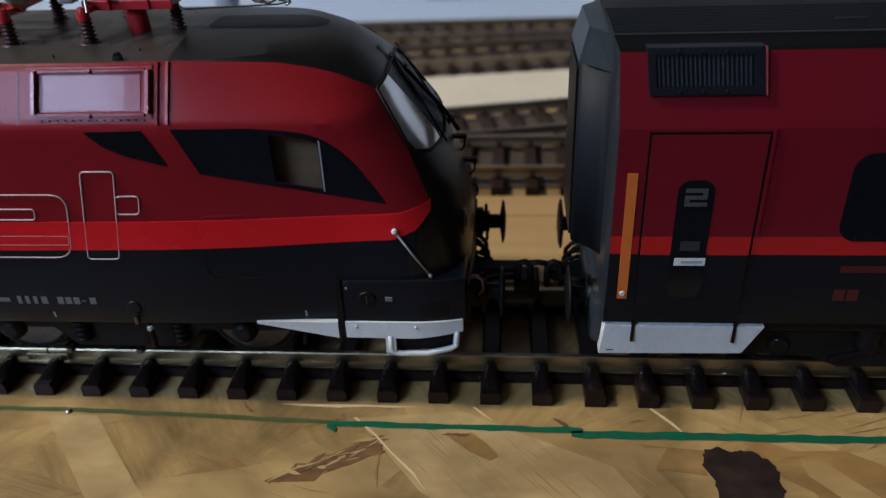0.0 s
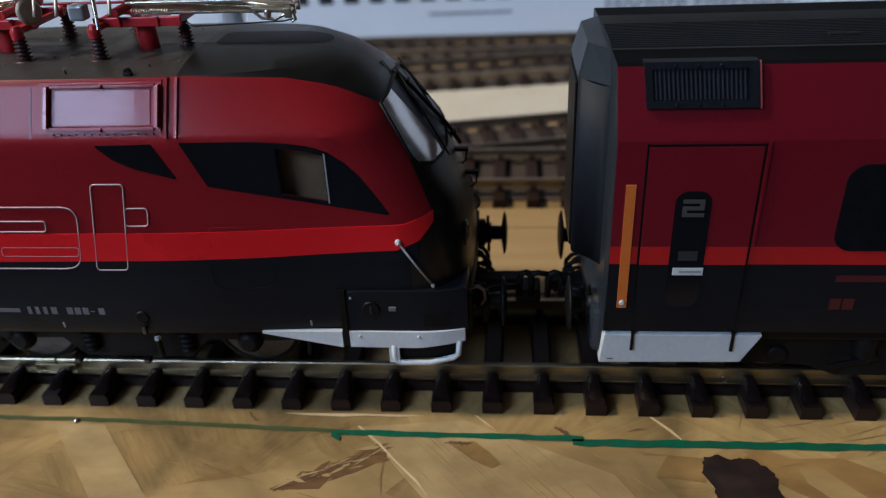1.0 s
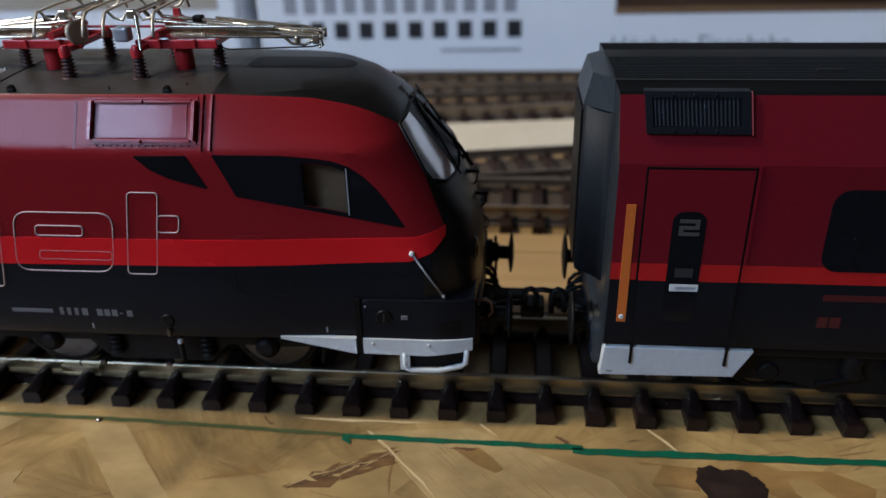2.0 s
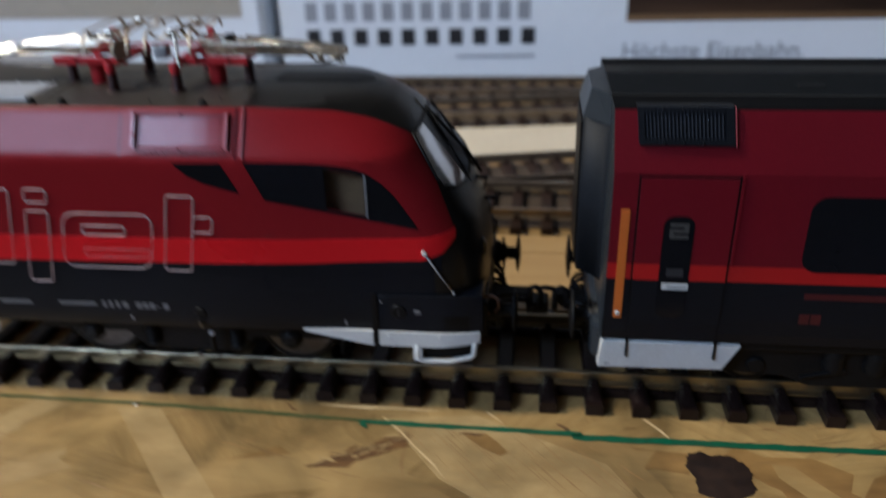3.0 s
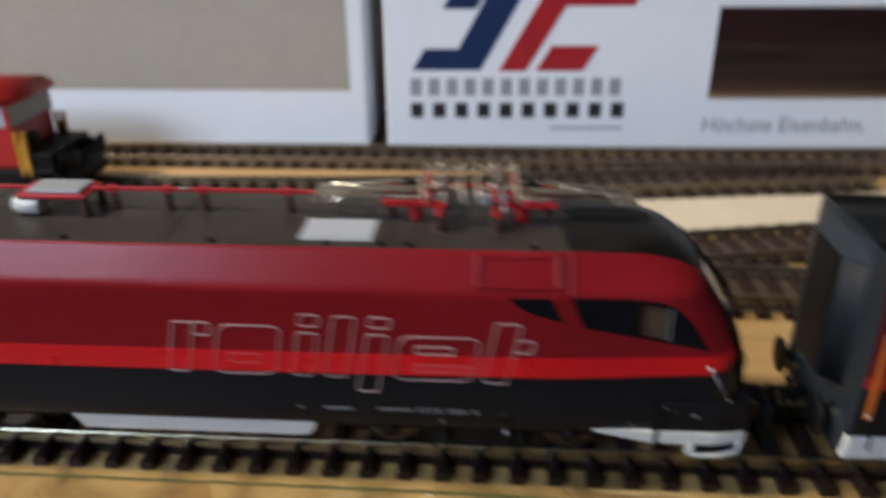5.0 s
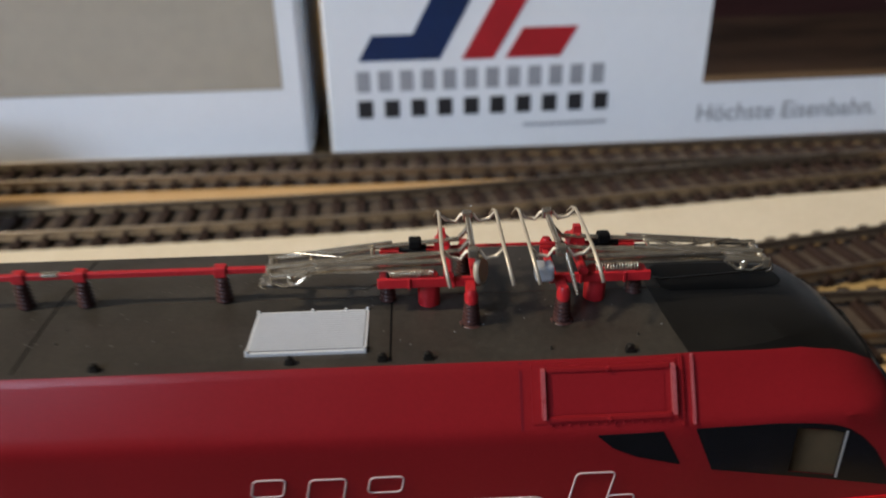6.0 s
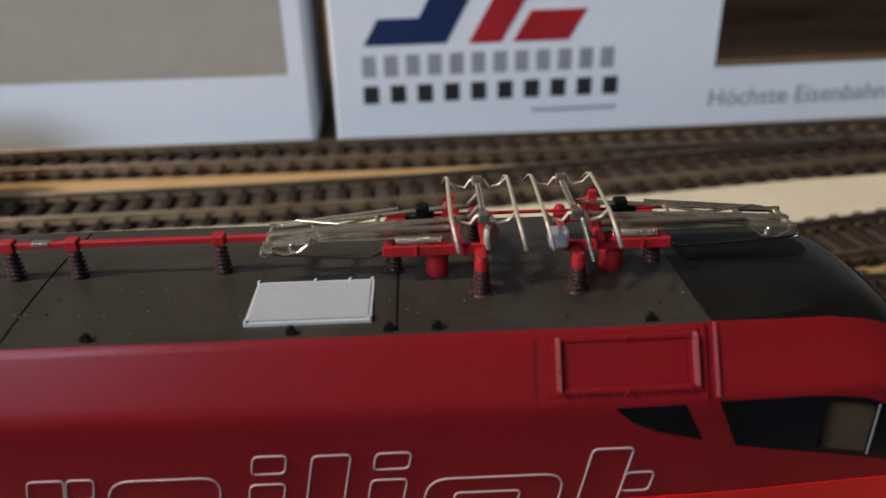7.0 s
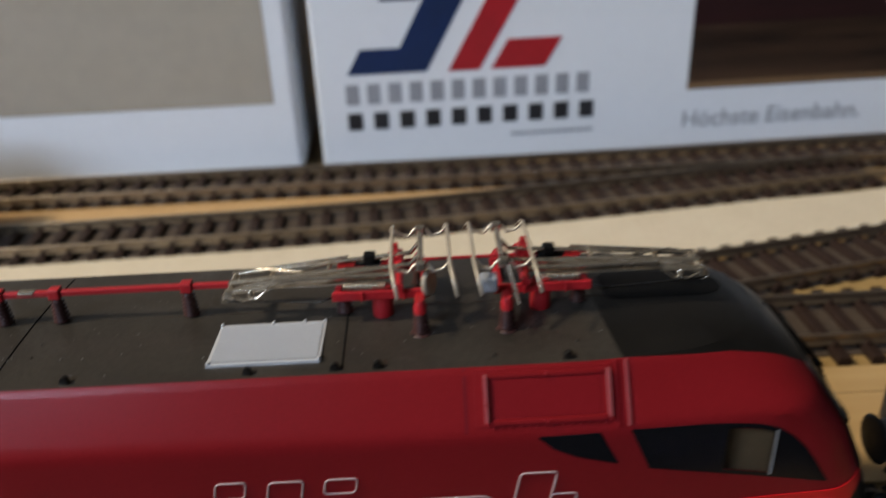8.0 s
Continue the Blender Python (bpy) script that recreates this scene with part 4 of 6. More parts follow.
for z in (33.4, 29.8):
    fx = front_x(4.0, z)
    br = box(B(), fx - 0.3, fx + 1.8, 3.5, 4.5, z, z + 0.5, 0.1)
    tube(br, [(fx + 1.5, 4.0, z), (fx + 1.4, 4.0, z - 1.4), (fx + 0.4, 4.0, z - 2.4)], 0.16, 5)
    part("step_bracket", br, BLACK, loco)
for s in (-1, 1):
    pts = []
    for k in range(9):
        a = math.pi * k / 8
        pts.append((front_x(s * 9.0, 22.6) - 0.2 + 1.2 * math.sin(a), s * 9.0, 22.6 + 1.3 * math.cos(a)))
    if s > 0:
        part("grab_handle", tube(B(), pts, 0.13, 6), BLACK, loco)
    lx = front_x(s * 7.6, 26.0)
    head = part("headlight", lathe(B(), (lx - 1.4, s * 7.5, 26.0), (lx + 0.02, s * 7.6, 26.0), ((0, 2.0), (0.8, 2.0), (1, 1.7)), 16), CAB_BLACK, loco)
    part("lens", lathe(B(), (lx - 0.1, s * 7.6, 26.0), (lx + 0.1, s * 7.62, 26.0), ((0, 1.5), (1, 1.2)), 16), GLAZING, head)
rail_top, rail_low = on_side(-13.7, 29.3, 0.35), on_side(-9.6, 22.6, 0.5)
corner_rail = part("corner_handrail", tube(B(), [rail_top, [(a + b) / 2 - (0, 0.15, 0)[i] for i, (a, b) in enumerate(zip(rail_top, rail_low))], rail_low], 0.17, 6), GREY_PRINT, loco, "thin silver corner handrail")
part("knob", lathe(B(), rail_top, (rail_top[0], rail_top[1] - 0.35, rail_top[2] + 0.1), ((0, 0.42), (0.6, 0.4), (1, 0.2)), 10), WHITE, corner_rail)
part("knob", lathe(B(), rail_low, (rail_low[0], rail_low[1] - 0.3, rail_low[2]), ((0, 0.3), (1, 0.2)), 8), GREY_PRINT, corner_rail)


def outer(x):
    """Half width of the apron under the cab."""
    return 16.25 if x < -12 else 16.25 - (x + 12) ** 2 * 0.022


def apron(x, z, off=0.0):
    return (x, -outer(x) - off, z)


# bumper apron under the cab and the white rail guard
ap = bmesh.new()
for s in (1,):
    xs = steps(-21.3, -5.2, 14)
    plan = [(x, -outer(x)) for x in xs] + [(x, outer(x)) for x in xs[::-1]]
    prism(ap, plan, 15.5, 22.0, "z")
bmesh.ops.bevel(ap, geom=[e for e in ap.edges if abs(e.verts[0].co.z - e.verts[1].co.z) < 0.1 and e.verts[0].co.z > 20], offset=0.5, segments=2, affect="EDGES", profile=0.5)
apron_part = part("apron", smooth(ap), SILL, loco, "anthracite bumper apron")
part("apron_gap", box(B(), -22.1, -21.3, -16.5, 16.5, 13.4, 22.2), BLACK, loco)
hole = apron(-18.0, 19.3)
ho = part("socket", lathe(B(), (hole[0], hole[1] + 0.6, hole[2]), (hole[0], hole[1] - 0.25, hole[2]), ((0, 1.2), (0.9, 1.2), (1, 1.05)), 16), BLACK, apron_part)
part("socket_slot", box(B(), hole[0] - 0.08, hole[0] + 0.08, hole[1] - 0.34, hole[1] - 0.2, hole[2] - 0.6, hole[2] + 0.6), BLACK_PRINT, ho)
part("small_plate", box(B(), -15.6, -14.6, -16.4, -16.2, 19.0, 19.7, 0.1), DIM_PRINT, apron_part)
part("bolt_dot", lathe(B(), (-20.6, -16.2, 21.0), (-20.6, -16.45, 21.0), ((0, 0.22), (1, 0.15)), 6), GREY_PRINT, apron_part)
part("step_recess", patch(B(), steps(-11.0, -7.2, 4), 16.4, 18.8, 0.05, 0.1, 1, place=apron), BLACK, apron_part, "dark rectangular step recess")
guard = bmesh.new()
patch(guard, steps(-21.2, -5.6, 14), table([(-21.2, 13.3), (-12, 13.2), (-5.6, 13.9)]), 15.8, 0.35, 1.4, 2, place=apron)
gp = part("rail_guard", guard, WHITE, loco, "off-white moulded rail guard")
patch_l = bmesh.new()
patch(patch_l, steps(-33.2, -22.2, 6), table([(-33.2, 15.4), (-22.2, 13.2)]), 15.75, 0.2, 0.8, 1, place=lambda x, z, off: (x, -16.4 - off, z))
part("guard_fin", patch_l, WHITE, loco, "tapered white skirt fin")
loop = bmesh.new()
fr = 0.42
tube(loop, [apron(-15.3, 13.6, 0.1), apron(-15.3, 11.6, 0.1), apron(-15.1, 10.9, 0.1), apron(-14.4, 10.6, 0.1), apron(-10.5, 10.6, 0.1), apron(-7.2, 11.2, 0.1), apron(-6.6, 11.6, 0.1), apron(-6.4, 14.0, 0.1)], fr, 8)
part("guard_loop", smooth(loop), WHITE, gp)
part("guard_post", patch(B(), steps(-16.0, -14.6, 2), 10.7, 13.5, 0.3, 0.9, 2, place=apron), WHITE, gp)
part("guard_grille", patch(B(), steps(-14.6, -6.7, 6), 11.0, 13.6, -0.4, 0.4, 2, place=apron), BLACK, gp)
rivets = bmesh.new()
for x in (-19.8, -11.8):
    lathe(rivets, apron(x, 15.1, 0.2), apron(x, 15.1, 0.65), ((0, 0.25), (1, 0.15)), 6)
part("guard_rivet", rivets, WHITE, gp)
hk = [apron(-5.4, 20.0, -3.0), apron(-4.0, 20.2, -3.0), apron(-3.1, 19.4, -3.0), apron(-3.0, 17.8, -3.0), apron(-3.6, 17.2, -3.0), apron(-5.0, 17.2, -3.0)]
part("coupling_handle", tube(B(), hk, 0.24, 6), ORANGE_GREY, loco, "bent brownish coupling handle")


# buffers and couplings, shared by both vehicles
def buffer(parent, x_face, way, y, z, r):
    bf = part("buffer", lathe(B(), (x_face - way * 6.2, y, z), (x_face - way * 2.6, y, z), ((0, 2.3), (0.7, 2.3), (0.75, 1.7), (1, 1.7)), 14), BLACK, parent)
    part("shank", rod(B(), (x_face - way * 3.0, y, z), (x_face - way * 0.5, y, z), 1.15, 12), DARK_IRON, bf)
    part("buffer_plate", smooth(lathe(B(), (x_face - way * 1.0, y, z), (x_face, y, z), ((0, 1.2), (0.35, r * 0.97), (0.55, r), (0.8, r * 0.8), (1, r * 0.3)), 20)), DARK_IRON, bf)
    pn = box(B(), *sorted((x_face - way * 3.4, x_face - way * 2.9)), y - 0.35, y + 0.35, z + 1.0, z + 3.0, 0.1)
    part("lug", box(pn, *sorted((x_face - way * 3.3, x_face - way * 2.8)), y - 0.4, y + 0.4, z - 3.4, z - 1.0, 0.1), BLACK, bf)


for y in (-10.0, 10.0):
    buffer(loco, 0.0, 1, y, 16.6, 3.5)


def hoses(parent, x, way, y, z, n, reach, hook):
    """Brake hoses that stand out over the buffer beam and droop to a hooked tip like claws."""
    for k in range(n):
        yy, zz, rr = y - 0.9 * k, z - 0.25 * k, reach * (1.0, 0.82, 1.12)[k % 3]
        pts = [(x, yy, zz), (x + way * rr * 0.4, yy - 0.1, zz + 0.35), (x + way * rr * 0.75, yy - 0.15, zz - 0.05), (x + way * rr, yy - 0.2, zz - 1.0),
               (x + way * (rr + 0.1), yy - 0.2, zz - 1.7), (x + way * (rr - hook), yy - 0.2, zz - 2.1)]
        hose = part("brake_hose", smooth(tube(B(), pts, 0.36, 7)), BLACK, parent)
        part("hose_end", rod(B(), pts[-2], pts[-1], 0.5, 8), BLACK, hose)


hoses(loco, -5.8, 1, 6.6, 15.7, 3, 2.7, 0.5)
hoses(loco, -5.8, 1, 4.2, 14.0, 3, 3.6, -0.7)
hoses(loco, -5.8, 1, -3.0, 15.0, 2, 2.6, 0.4)
cp = bmesh.new()
box(cp, -12, 2.2, -1.5, 1.5, 11.6, 13.2, 0.3)
box(cp, 1.2, 5.0, -2.2, 2.2, 9.6, 11.7, 0.4)
tube(cp, [(1.7, -2.6, 11.4), (1.8, -2.6, 14.2), (2.1, -2.6, 15.1), (2.8, -2.6, 15.3), (3.4, -2.6, 14.9), (3.6, -2.6, 14.2), (3.6, -2.6, 11.2)], 0.5, 8)
tube(cp, [(3.2, -2.6, 15.0), (4.6, -2.6, 15.2), (6.2, -2.6, 14.9)], 0.45, 7)
tube(cp, [(-4.8, -4.4, 14.4), (-3.0, -4.4, 13.2), (-0.6, -3.8, 13.4), (1.8, -2.8, 12.9)], 0.5, 7)
bmesh.ops.translate(cp, verts=cp.verts, vec=(0, 0, 1.5))
part("coupler", cp, BLACK, loco, "black close coupler with an upright bent loop")
part("beam", box(B(), -8.5, -4.6, -13.0, 13.0, 13.2, 19.5, 0.4), BLACK, loco)

# running gear
def wheelset(parent, x, r, z):
    for y0, y1 in ((-8.6, -6.6), (6.6, 8.6)):
        s = 1 if y0 > 0 else -1
        wh = part("wheel", smooth(lathe(B(), (x, s * 6.7, z), (x, s * 9.2, z), ((0, r + 0.7), (0.28, r + 0.7), (0.34, r), (0.9, r - 0.12), (0.92, r - 0.8), (0.75, r - 1.2), (0.75, 2.2), (1, 2.0)), 32)), DARK_IRON, parent)
        part("tyre", lathe(B(), (x, s * 7.45, z), (x, s * 8.95, z), ((0, r + 0.03), (1, r - 0.05)), 32), STEEL, wh)
    part("axle", rod(B(), (x, -6.8, z), (x, 6.8, z), 0.9, 10), STEEL, parent)


for ax in (-36.7, -71.2, -150.4, -184.9):
    wheelset(loco, ax, 6.6, 11.25)
for cx in (-54.0, -167.6):
    for s in (1, -1):
        fm = bmesh.new()
        prism(fm, [(cx - 26, 11.6), (cx - 20, 11.2), (cx - 11, 11.4), (cx - 8, 8.2), (cx + 8, 8.2), (cx + 11, 11.4), (cx + 20, 11.2), (cx + 26, 11.6), (cx + 25, 14.2), (cx - 25, 14.2)], s * 10.4, s * 12.6, "y")
        bogie = part("bogie_frame", fm, DARK_IRON, loco, "dark bogie side frame")
    for dx in (-17.2, 17.2):
        for s in (-1, 1):
            part("axle_box", lathe(B(), (cx + dx, s * 12.2, 11.25), (cx + dx, s * 13.7, 11.25), ((0, 1.9), (0.6, 1.8), (1, 1.0)), 14), DARK_IRON, bogie)
    for dx in (-6.5, 8.0):
        sp = bmesh.new()
        for k in range(5):
            lathe(sp, (cx + dx, -12.8, 9.6 + k * 0.9), (cx + dx, -12.8, 10.2 + k * 0.9), ((0, 1.0), (0.5, 1.3), (1, 1.0)), 10)
        part("coil_spring", smooth(sp), DARK_IRON, bogie)
    part("damper", rod(B(), (cx + 4.4, -14.2, 9.4), (cx + 4.9, -15.2, 15.4), 0.4, 8), DARK_IRON, bogie)
    part("damper_cap", lathe(B(), (cx + 4.9, -15.1, 13.4), (cx + 4.9, -15.6, 13.4), ((0, 0.5), (1, 0.3)), 8), GRILLE, bogie, "bright metal cap")
    part("sand_pipe", tube(B(), [(cx + 27, -12, 14), (cx + 25.5, -11.5, 10), (cx + 24.6, -9.4, 6.6)], 0.3, 6), DARK_IRON, bogie)
    part("cross_member", box(B(), cx - 9, cx + 9, -10.4, 10.4, 8.4, 13.5, 0.5), DARK_IRON, bogie)
    for dx in (1.5, -9.0):
        part("pipe_clip", box(B(), cx + dx, cx + dx + 0.9, -14.6, -13.4, 8.2, 9.0, 0.15), STEEL, bogie)
# black boxes added between the wheels to block the bright board beneath
for x0, x1 in ((-80.5, -29.0), (-192.5, -141.0)):
    part("underfloor_block", box(B(), x0, x1, -6.2, 6.2, 5.4, 14.4, 0.6), BLACK, loco)
under = box(B(), -205, -14, -8.0, 8.0, 13.8, 16.0)
part("underframe", under, BLACK, loco)
tank = bmesh.new()
prism(tank, [(-134.0, 17.6), (-130.0, 11.9), (-87.4, 11.9), (-86.0, 12.3), (-84.9, 13.6), (-84.2, 17.6)], -16.5, 16.5, "y")
bmesh.ops.bevel(tank, geom=[e for e in tank.edges], offset=0.35, segments=2, affect="EDGES", profile=0.5)
part("transformer_tank", smooth(tank), WHITE, loco, "off-white transformer tank skirt")
fh = on_side(-49.3, 18.3, -0.3)
part("filler_hole", lathe(B(), fh, (fh[0], fh[1] - 0.5, fh[2]), ((0, 1.0), (0.7, 1.0), (1, 0.8)), 14), BLACK, loco)
part("filler_latch", box(B(), -49.5, -48.9, -17.9, -17.2, 15.9, 17.0, 0.15), STEEL, loco)

# ---- roof ----
lid = part("roof_grille", box(B(), -86.2, -73.3, -11.1, -2.6, 50.2, 50.80, 0.1), GRILLE, loco, "pale silver roof grille with fine slats")
part("grille_well", box(B(), -85.85, -73.65, -10.75, -2.95, 50.7, 50.83), GRILLE_GAP, lid)
for k in range(18):
    y = -10.62 + k * 0.43
    part("slat", box(B(), -85.8, -73.7, y, y + 0.25, 50.76, 50.92), GRILLE, lid)
for xy in ((-86.0, -2.8), (-73.5, -2.8), (-86.0, -10.9), (-73.5, -10.9), (-79.8, -2.8), (-76.0, -2.8)):
    part("lid_screw", lathe(B(), (*xy, 50.8), (*xy, 51.1), ((0, 0.25), (1, 0.15)), 6), GRILLE, lid)
for x in (-101.5, -81.3, -71.6, -66.8, -45.4, -128, -141):
    kb = box(B(), x - 0.55, x + 0.55, -12.8, -12.1, 50.2, 50.75, 0.15)
    part("lifting_lug", smooth(lathe(kb, (x, -12.75, 50.75), (x, -12.1, 50.75), ((0, 0.42), (0.3, 0.5), (0.7, 0.5), (1, 0.42)), 12)), CAB_BLACK, loco)


def roof_z(x, y):
    """Height of the shell over this place."""
    lo, hi = 44.0, 50.84
    for _ in range(30):
        mid = (lo + hi) / 2
        lo, hi = (mid, hi) if x < XF_TAB(mid) and half_width(x, mid) > abs(y) else (lo, mid)
    return lo


for x in (-70.8, -110.0, -150.0):
    part("roof_seam", tube(B(), [(x, y, roof_z(x, y) - 0.03) for y in steps(-12.6, 12.6, 24)], 0.14, 6), BLACK, loco, "thin dark roof joint")

rec = bmesh.new()
grid = []
for x in [-38.6, -38.2, -37.6] + steps(-37, -27, 8) + [-26.0, -25.0, -24.2, -23.6, -23.2]:
    h = 3.5 * math.sqrt(max(0.02, 1 - max(0.0, (x + 28.0) / 4.9) ** 2)) * (1 if x > -37.5 else 0.75 + 0.25 * (x + 38.6))
    grid.append([rec.verts.new((x, 2.4 - h + 2 * h * k / 8, roof_z(x, 2.4 - h + 2 * h * k / 8) + 0.04)) for k in range(9)])
for p, q in zip(grid, grid[1:]):
    for k in range(8):
        rec.faces.new((p[k], q[k], q[k + 1], p[k + 1])).smooth = True
part("roof_hatch", rec, HATCH_BLACK, loco, "deep black recessed cab roof hatch")
for k in range(7):
    rx = random.Random(k).uniform(-128, -40)
    part("roof_speck", lathe(B(), (rx, -11.6 + 7.3 * ((k * 7) % 11) / 11, 50.3), (rx, -11.6 + 7.3 * ((k * 7) % 11) / 11, 50.86), ((0, 0.16), (1, 0.1)), 5), ROOF, loco)

dust, rd = bmesh.new(), random.Random(31)
for _ in range(90):
    p = (rd.uniform(-128, -40), rd.uniform(-12.0, 9.0))
    zr = 50.56 + 0.3 * (1 - abs(p[1]) / 13)
    box(dust, p[0] - 0.07, p[0] + 0.07, p[1] - 0.07, p[1] + 0.07, zr - 0.1, zr + 0.05)
part("dust_speck", dust, DUST, loco, "fine pale dust", kind="stuff")


def insulator(parent, x, y, z0=50.4, h=4.0, r=1.0, ribs=6):
    rings = [(0, r * 1.35), (0.08, r * 1.35), (0.1, r)]
    for k in range(ribs):
        t = 0.12 + 0.8 * k / ribs
        rings += [(t, r * 0.62), (t + 0.4 / ribs * 0.8, r * (1.08 - 0.25 * k / ribs)), (t + 0.75 / ribs * 0.8, r * 0.62)]
    rings += [(1.0, r * 0.55)]
    ob = part("insulator", lathe(B(), (x, y, z0), (x, y, z0 + h), rings, 12), INSULATOR, parent, "ribbed brown insulator")
    part("insulator_foot", box(B(), x - 1.2, x + 1.2, y - 0.9, y + 0.9, z0 - 0.2, z0 + 0.35, 0.15), CAB_BLACK, ob)
    return ob


# red busbar on insulators
bus = part("busbar", box(B(), -152, -84.5, 0.0, 0.7, 54.5, 55.2, 0.1), PANTO_RED, loco, "red insulated busbar")
for x in (-113.6, -106.6, -90.5, -124.0):
    insulator(loco, x, 0.35, h=3.9)
    part("bus_clamp", box(B(), x - 0.7, x + 0.7, -0.35, 1.05, 54.2, 55.5, 0.15), PANTO_RED, bus)
part("bus_joint", box(B(), -111.0, -109.0, -0.12, 0.8, 54.9, 55.32, 0.12), NICKEL, bus, "shiny metal joint")

# main switch on the roof: white cover and drum on red frame
sw = part("switch_frame", box(B(), -140.5, -127.5, -4.2, 3.6, 54.2, 55.0, 0.2), PANTO_RED, loco, "red switch frame")
part("switch_cover", box(B(), -138.8, -128.6, -3.4, 2.8, 54.9, 55.7, 0.3), BLOCK_GREY, sw, "grey switch cover")
part("switch_drum", smooth(lathe(B(), (-141.5, -2.4, 52.6), (-136.5, -2.9, 52.6), ((0, 1.6), (0.1, 1.9), (0.9, 1.9), (1, 1.6)), 18)), WHITE, sw)
for x, y in ((-127.9, -3.5), (-139.8, 3.0), (-127.9, 3.0)):
    insulator(loco, x, y, h=3.8)


# folded pantographs, back to back
def pantograph(cx, way, reach):
    """way: 1 for knees towards the cab. cx: middle of its red frame. reach: from there to the knee."""
    fm = bmesh.new()
    for y in (-3.9, 3.2):
        box(fm, cx - 5.8, cx + 5.8, y, y + 0.5, 54.0, 55.2, 0.12)
        box(fm, cx - 5.6, cx + 5.6, y + 0.1, y + 1.2, 54.0, 54.4, 0.1)
        for dx in (-2.4, 2.6):
            box(fm, cx + dx, cx + dx + 0.35, y - 0.25, y + 0.3, 54.0, 55.3, 0.08)
    for dx in (-5.6, 4.8):
        box(fm, cx + dx, cx + dx + 0.8, -3.8, 3.9, 54.15, 54.95, 0.15)
    inner = cx - way * 4.6
    for y0, y1 in ((-6.8, -3.6), (3.5, 6.4)):
        box(fm, inner - 0.6, inner + 0.6, y0, y1, 54.0, 54.8, 0.2)
        lathe(fm, (inner, (y0 if y0 < 0 else y1) * 0.93, 53.4), (inner, (y0 if y0 < 0 else y1) * 0.93, 55.0), ((0, 0.75), (0.6, 0.8), (1, 0.5)), 12)
    frame_ob = part("pantograph_frame", fm, PANTO_RED, loco, "bright red pantograph base frame")
    part("hub", smooth(lathe(B(), (cx, -1.6, 50.4), (cx, -1.6, 54.6), ((0, 1.15), (0.1, 1.3), (0.9, 1.3), (1, 1.1)), 16)), PANTO_RED, frame_ob)
    part("shaft", rod(B(), (cx - way * 2.2, -4.9, 56.0), (cx - way * 2.2, 4.6, 56.0), 0.55, 10), PANTO_RED, frame_ob)
    lug = bmesh.new()
    prism(lug, [(-0.6, 55.0), (0.6, 55.0), (0.55, 56.6), (0.4, 58.4), (-0.4, 58.4), (-0.55, 56.6)], 1.8, 2.6, "y")
    bmesh.ops.translate(lug, verts=lug.verts, vec=(cx - way * 1.7, 0, 0))
    part("frame_lug", lug, PANTO_RED, frame_ob)
    part("lug_boss", lathe(B(), (cx - way * 1.7, 1.3, 56.6), (cx - way * 1.7, 3.1, 56.6), ((0, 0.9), (1, 0.9)), 14), PANTO_RED, frame_ob)
    for x, y in ((cx + way * 4.8, -0.8), (inner, -6.2), (inner, 5.8)):
        insulator(loco, x, y, h=3.7)
    pts = [(cx - way * 0.6 + way * 5.0 * k / 120, -3.3 + 0.45 * math.cos(k * math.pi / 4), 55.7 + 0.45 * math.sin(k * math.pi / 4)) for k in range(121)]
    part("spring", tube(B(), pts, 0.075, 5), NICKEL, frame_ob, "fine coil spring")
    part("damper", lathe(B(), (cx + way * 0.2, 2.4, 55.6), (cx + way * 3.4, 2.4, 55.9), ((0, 0.8), (0.6, 0.8), (0.65, 0.4), (1, 0.4)), 10), BLACK, frame_ob)
    knee = cx + way * reach
    pv = cx - way * 2.2
    arm = bmesh.new()
    sec = [(-0.6, -0.7), (0.6, -0.7), (0.6, 0.4), (0.35, 0.65), (-0.35, 0.65), (-0.6, 0.4)]
    ends = [[arm.verts.new((x, -0.9 + p * w, z + q * w)) for p, q in sec] for x, z, w in ((pv, 56.3, 1.0), ((pv + knee) / 2, 56.0, 1.05), (knee, 55.5, 0.75))]
    for lo_, hi_ in zip(ends, ends[1:]):
        for k in range(6):
            arm.faces.new((lo_[k], lo_[(k + 1) % 6], hi_[(k + 1) % 6], hi_[k]))
    arm.faces.new(ends[0])
    arm.faces.new(ends[-1])
    part("lower_arm", arm, ARM_METAL, frame_ob, "shiny nickel lower arm of channel section")
    part("brace_wire", tube(B(), [(cx + way * 5.6, -3.2, 54.4), (cx + way * 7.2, -3.3, 53.8), (knee - way * 0.6, -2.5, 54.0), (knee + way * 0.6, -2.5, 54.3)], 0.11, 6), STEEL, frame_ob)
    part("buffer_stop", box(B(), *sorted((cx + way * 0.7, cx + way * 2.2)), 1.2, 2.6, 56.2, 57.5, 0.25), BLACK, frame_ob, "small black damper block")
    part("guide_rod", rod(B(), (pv + way * 3.0, -2.0, 55.3), (knee + way * 0.2, -1.2, 55.0), 0.22, 6), ARM_METAL, frame_ob)
    kn = rod(B(), (knee, -2.6, 55.2), (knee, 2.2, 55.2), 0.42, 8)
    for y in (-2.6, -0.4, 2.0):
        box(kn, knee - 0.5, knee + 0.5, y - 0.3, y + 0.3, 54.4, 55.7, 0.15)
    tube(kn, [(knee - way * 0.6, -2.4, 55.4), (knee + way * 0.7, -2.5, 55.0), (knee + way * 0.9, -2.5, 54.2), (knee + way * 0.3, -2.5, 53.9)], 0.2, 6)
    far_bar = knee - way * 4.6
    rod(kn, (far_bar, -2.5, 55.5), (far_bar, 2.1, 55.5), 0.34, 8)
